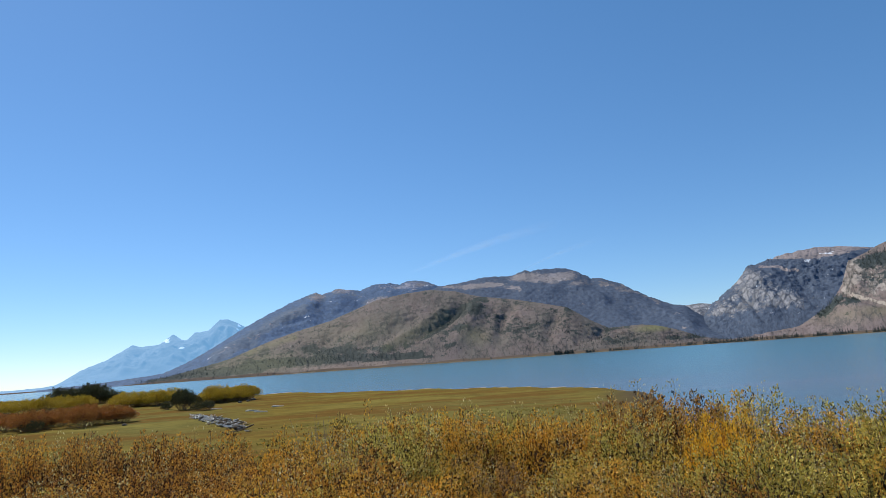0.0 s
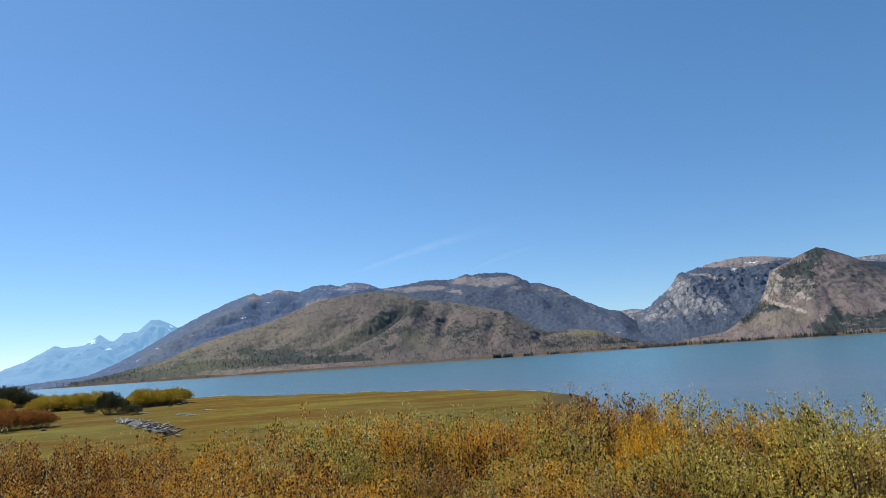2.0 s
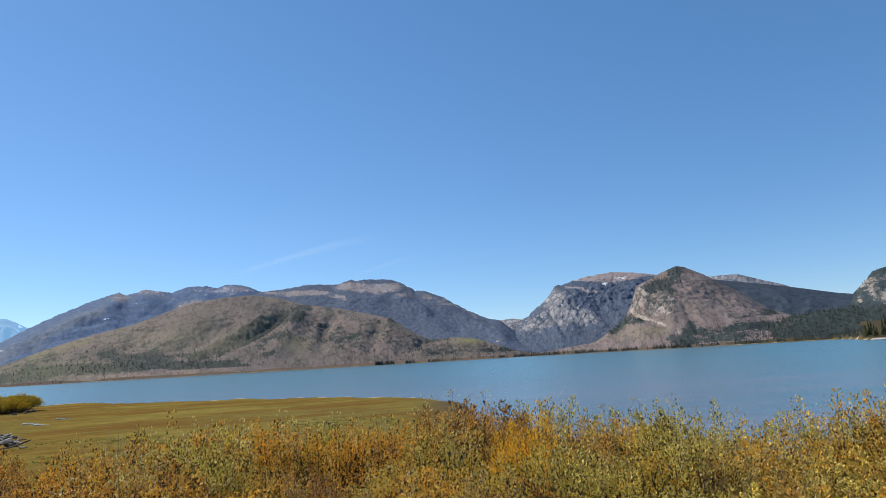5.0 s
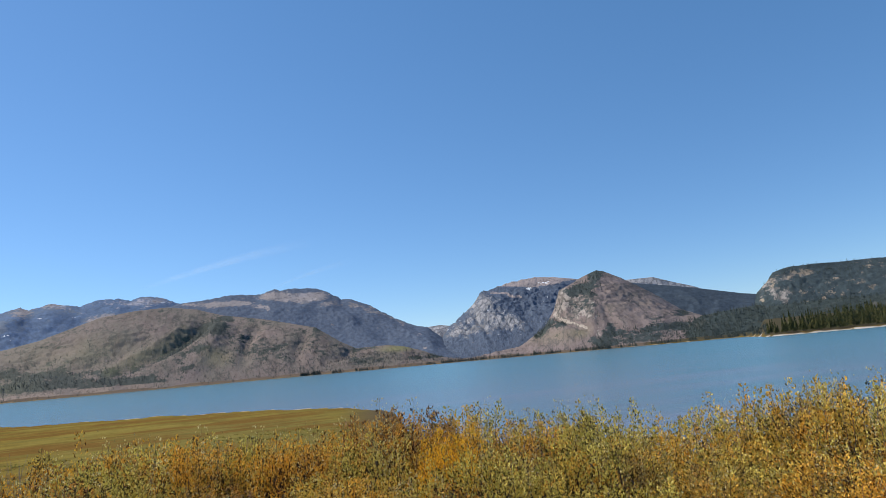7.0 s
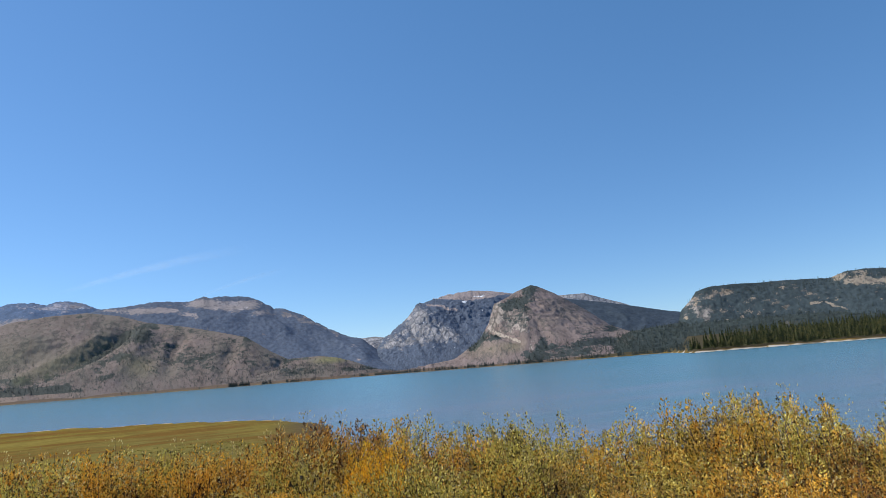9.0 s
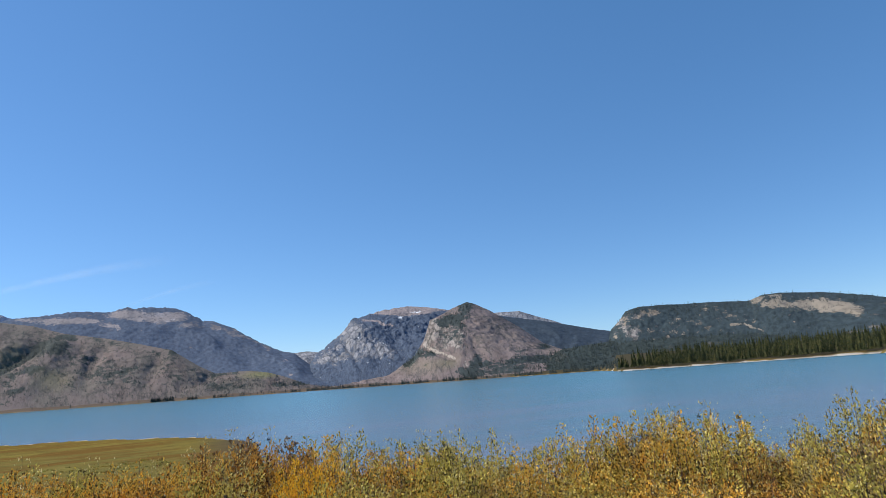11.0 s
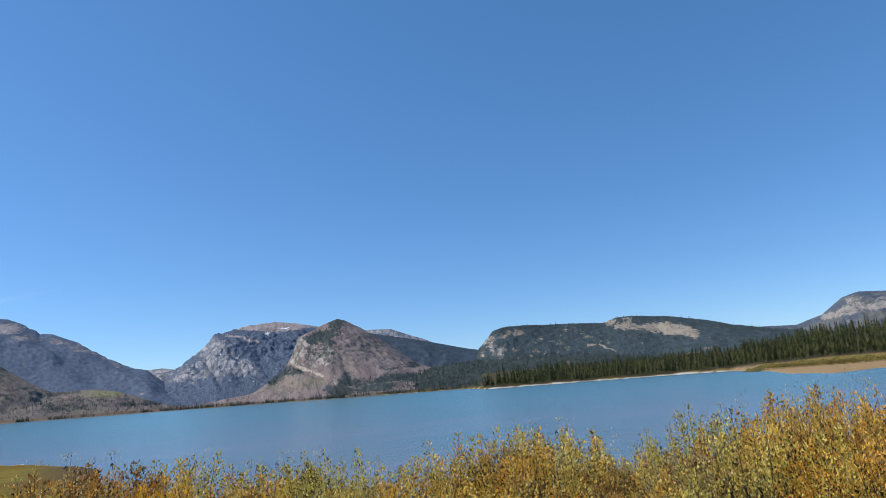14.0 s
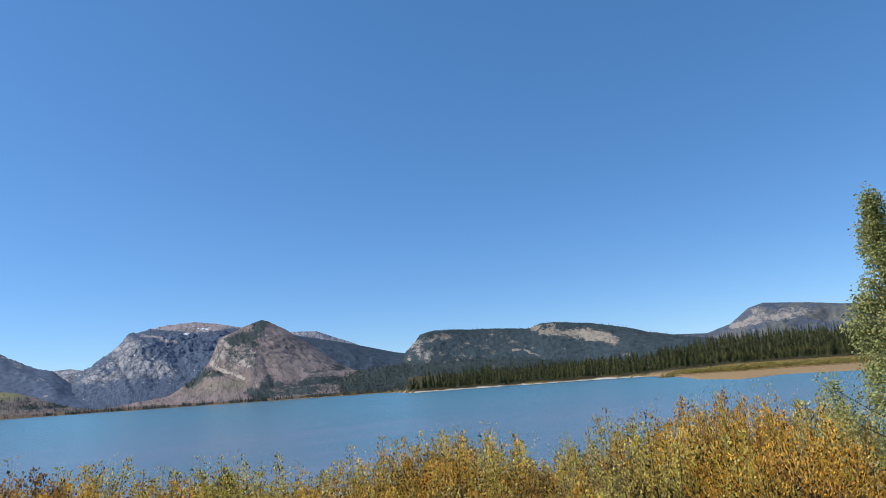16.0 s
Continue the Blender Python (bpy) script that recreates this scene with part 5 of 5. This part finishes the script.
# ---- aspen at the edge of the bank ----
def aspen(az, r, h):
    rng = np.random.default_rng(51)
    x, y = polar(az, r)
    tree = new("aspen_tree")
    tagged(tree, "slender green aspen with thin upright branches", "tree")
    tree.matrix_world = pose(x, y, float(ground_height(az, r)) - 0.05)
    line = np.stack([0.05 * np.sin(np.linspace(0, 3, 9)), 0.04 * np.cos(np.linspace(0, 4, 9)), np.linspace(0, h * 0.97, 9)], -1)
    part("trunk", mesh_from("aspen_trunk", *tube(line, np.linspace(0.06, 0.008, 9), 8), smooth=True), BARK, tree)
    wood, lp, lw = [], [], []
    for k in range(180):
        f = 0.2 + 0.8 * rng.uniform() ** 1.05
        p = np.array([np.interp(f * h * 0.9, line[:, 2], line[:, q]) for q in range(3)])
        a = rng.uniform(0, 6.283)
        reach = np.interp(f, [0.2, 0.4, 0.7, 1.0], [1.45, 1.1, 0.38, 0.04]) * math.sqrt(rng.uniform(0.05, 1.0))
        c = p + np.array([math.cos(a) * reach, math.sin(a) * reach, 0.35 * reach + 0.1 * h * f * rng.uniform(0, 1)])
        wood.append(tube([p, (p + c) / 2 + (0, 0, -0.04 * reach), c], [0.010, 0.006, 0.002], 4))
        n, rad = int(np.interp(f, [0.25, 0.6, 1.0], [330, 230, 130])), rng.uniform(0.11, 0.25) * np.interp(f, [0.5, 1.0], [1, 0.62])
        d = rng.normal(0, 1, (n, 3))
        d /= np.linalg.norm(d, axis=1)[:, None]
        lp.append(c + d * rad * rng.uniform(0.2, 1.15, (n, 1)) * (1, 1, 1.4))
        lw.append(d * 0.5 + np.array([0, 0, -0.4]))
    part("branchwork", mesh_from("aspen_branches", *join(wood)), BARK, tree)
    part("foliage", mesh_from("aspen_foliage", *leaves_at(rng, np.concatenate(lp), np.concatenate(lw), 0.036, 0.027, False)), GREEN, tree)


aspen(88.1, 9.0, 5.25)


# ---- contrails ----
def contrail(a0, e0, a1, e1, width, seed, dist, strength):
    mat, nodes, links, bsdf = shader("thin_cloud")
    n = noise_node(nodes, links, 0.012, 5, 0.6)
    both, thin, clear = nodes.new("ShaderNodeMixShader"), nodes.new("ShaderNodeBsdfTranslucent"), nodes.new("ShaderNodeBsdfTransparent")
    thin.inputs["Color"].default_value = (0.95, 0.95, 0.95, 1)
    links.new(clear.outputs[0], both.inputs[1])
    links.new(thin.outputs[0], both.inputs[2])
    links.new(both.outputs[0], nodes["Material Output"].inputs["Surface"])
    m = math_node(nodes, links, "MULTIPLY", sharpen(nodes, links, n.outputs[0], 0.2, 0.8), attr(nodes, "edge"))
    links.new(math_node(nodes, links, "MULTIPLY", m, strength), both.inputs[0])
    t, w = np.meshgrid(np.linspace(0, 1, 60), np.linspace(-1, 1, 9), indexing="ij")
    A, E = a0 + (a1 - a0) * t, e0 + (e1 - e0) * (t + 0.10 * np.sin(t * np.pi)) + w * width * (0.4 + 0.9 * t)
    x, y = polar(A, dist)
    z = EYE + dist * np.tan(np.radians(E))
    edge = (1 - w ** 2) * np.clip(t * 4, 0, 1) * np.clip((1 - t) * 2.5, 0, 1)
    ob = thing("thin_cloud", mesh_from("thin_cloud", np.stack([x, y, z], -1).reshape(-1, 3), grid_faces(60, 9), {"edge": edge}, smooth=True), mat,
               "thin white contrail in a clear sky", "cloud", kind="structure")
    ob.visible_shadow = False


contrail(-2.9, 7.95, 11.6, 11.6, 0.45, 1, 4900, 0.13)
contrail(7.3, 7.4, 15.1, 9.7, 0.25, 2, 4920, 0.09)


# ---- driftwood, stones, grass on the meadow ----
def driftwood():
    rng = np.random.default_rng(61)
    kinds = []
    for k in range(8):
        n = 8
        ln = rng.uniform(1.2, 3.0)
        line = np.stack([np.linspace(-ln / 2, ln / 2, n), np.cumsum(rng.normal(0, 0.05, n)), np.cumsum(rng.normal(0, 0.02, n))], -1)
        rad = np.linspace(0.13, 0.05, n) * rng.uniform(0.75, 1.25, n)
        rad[0], rad[-1] = rad[0] * 0.35, 0.02
        v, f = tube(line, rad, 7)
        kinds.append(mesh_from("driftwood_log", v, f, smooth=True))
    stones = []
    for k in range(4):
        bm = bmesh.new()
        bmesh.ops.create_icosphere(bm, subdivisions=2, radius=0.5)
        for v in bm.verts:
            v.co *= 1 + 0.35 * noise.noise(v.co * 1.7 + Vector((k * 9, 0, 0)))
            v.co.z *= 0.6
        me = bpy.data.meshes.new("boulder")
        bm.to_mesh(me)
        bm.free()
        stones.append(me)
    for k in range(230):
        t = rng.uniform(0, 0.9)
        az, r = -21.3 + 4.4 * t + rng.normal(0, 0.1 + 0.3 * t), 89 - 32 * t ** 0.8 + rng.normal(0, 1.2 + 2.2 * t)
        x, y = polar(az, r)
        z = float(ground_height(az, r))
        if k % 5 < 4:
            pale = k % 3 == 0 or t < 0.45
            ob = thing("driftwood_log", kinds[6 + k % 2] if pale else kinds[k % 6], WHITEWOOD if pale else DRIFT, "weathered grey driftwood log in a heap on the meadow", "log", "driftwood heap")
            ob.matrix_world = pose(x, y, z + 0.08 + rng.uniform(0, 0.34), rng.uniform(0, 360), rng.uniform(-22, 22), rng.uniform(0, 180)) @ Matrix.Scale(rng.uniform(0.28, 0.62), 4)
        else:
            ob = thing("boulder", stones[k % 4], STONE, "grey boulder among driftwood on the meadow", "boulder", "boulders in the heap")
            s = rng.uniform(0.3, 0.8)
            ob.matrix_world = pose(x, y, z + 0.12 * s + (rng.uniform(0.1, 0.3) if k % 2 else 0), rng.uniform(-30, 30), rng.uniform(-30, 30), rng.uniform(0, 360)) @ Matrix.Scale(s, 4)
    for az, r, turn in ((-15.9, 86, 5), (-16.6, 90, 20), (-14.5, 96, 0), (-19.5, 104, 10)):
        x, y = polar(az, r)
        ob = thing("driftwood_log", kinds[6 + int(r) % 2], WHITEWOOD, "pale driftwood log lying alone on the meadow", "log", "stray logs")
        ob.matrix_world = pose(x, y, float(ground_height(az, r)) + 0.1, 0, 0, turn)
    for az, r, s in ((-16.5, 128, 1.1), (-16.9, 124, 0.8), (-17.6, 121, 0.7), (-20.0, 112, 0.7), (-26.3, 84, 0.6)):
        x, y = polar(az, r)
        ob = thing("boulder", stones[int(r) % 4], STONE, "grey boulder at the edge of a thicket", "boulder", "loose boulders")
        ob.matrix_world = pose(x, y, float(ground_height(az, r)) + 0.1 * s, 0, 0, r) @ Matrix.Scale(s, 4)


driftwood()


def meadow_grass():
    """Tussocks of dry grass over the meadow."""
    rng = np.random.default_rng(63)
    n = 1800
    az = rng.uniform(-42, 18, n)
    r = rng.uniform(24 ** 1.3, 60 ** 1.3, n) ** (1 / 1.3)
    x, y = polar(az, r)
    keep = (r < np.interp(az, NEAR_AZ, NEAR_R) - 6) & (perlin(x / 14, y / 6) + 0.6 * perlin(x / 3.5, y / 2.5) > 0.05)
    az, r, x, y = az[keep], r[keep], x[keep], y[keep]
    z = ground_height(az, r)
    k = 7
    a = rng.uniform(0, 6.283, (len(x), k))
    h = rng.uniform(0.03, 0.10, (len(x), k)) * (0.7 + r[:, None] / 110)
    lean = rng.uniform(0.1, 0.5, (len(x), k)) * h
    b = np.stack([np.tile(x[:, None], k) + rng.normal(0, 0.22, a.shape), np.tile(y[:, None], k) + rng.normal(0, 0.12, a.shape), np.tile(z[:, None] - 0.02, k)], -1)
    side = np.stack([np.sin(a), -np.cos(a), 0 * a], -1) * (0.05 + 0.0016 * r[:, None, None])
    tip = b + np.stack([np.cos(a) * lean, np.sin(a) * lean, h], -1)
    v = np.stack([b - side, b + side, tip], 2).reshape(-1, 3)
    f = np.arange(len(v)).reshape(-1, 3)
    thing("meadow_grass", mesh_from("meadow_grass", v, f), DRYGRASS, "tussocks of dry golden grass on the meadow", "grass", kind="stuff")


meadow_grass()


def snags():
    """Dead standing trunks left by the fire on the foothill."""
    rng = np.random.default_rng(65)
    X, Y, Z, att = foothill
    rows, cols = X.shape
    pieces = []
    for _ in range(900):
        i, j = rng.integers(int(rows * 0.1), int(rows * 0.6)), rng.integers(int(cols * 0.25), cols - 1)
        h = rng.uniform(6, 14)
        v, f = tube([(0, 0, -1), (rng.normal(0, 0.3), 0, h)], [0.3, 0.1], 3)
        pieces.append((v + (X[i, j] + rng.uniform(-8, 8), Y[i, j], Z[i, j]), f))
    v, f = join(pieces)
    thing("snag_wood", mesh_from("snag_wood", v, f), BARE, "grey dead trunks standing on the burnt foothill", "trees", kind="stuff")


snags()
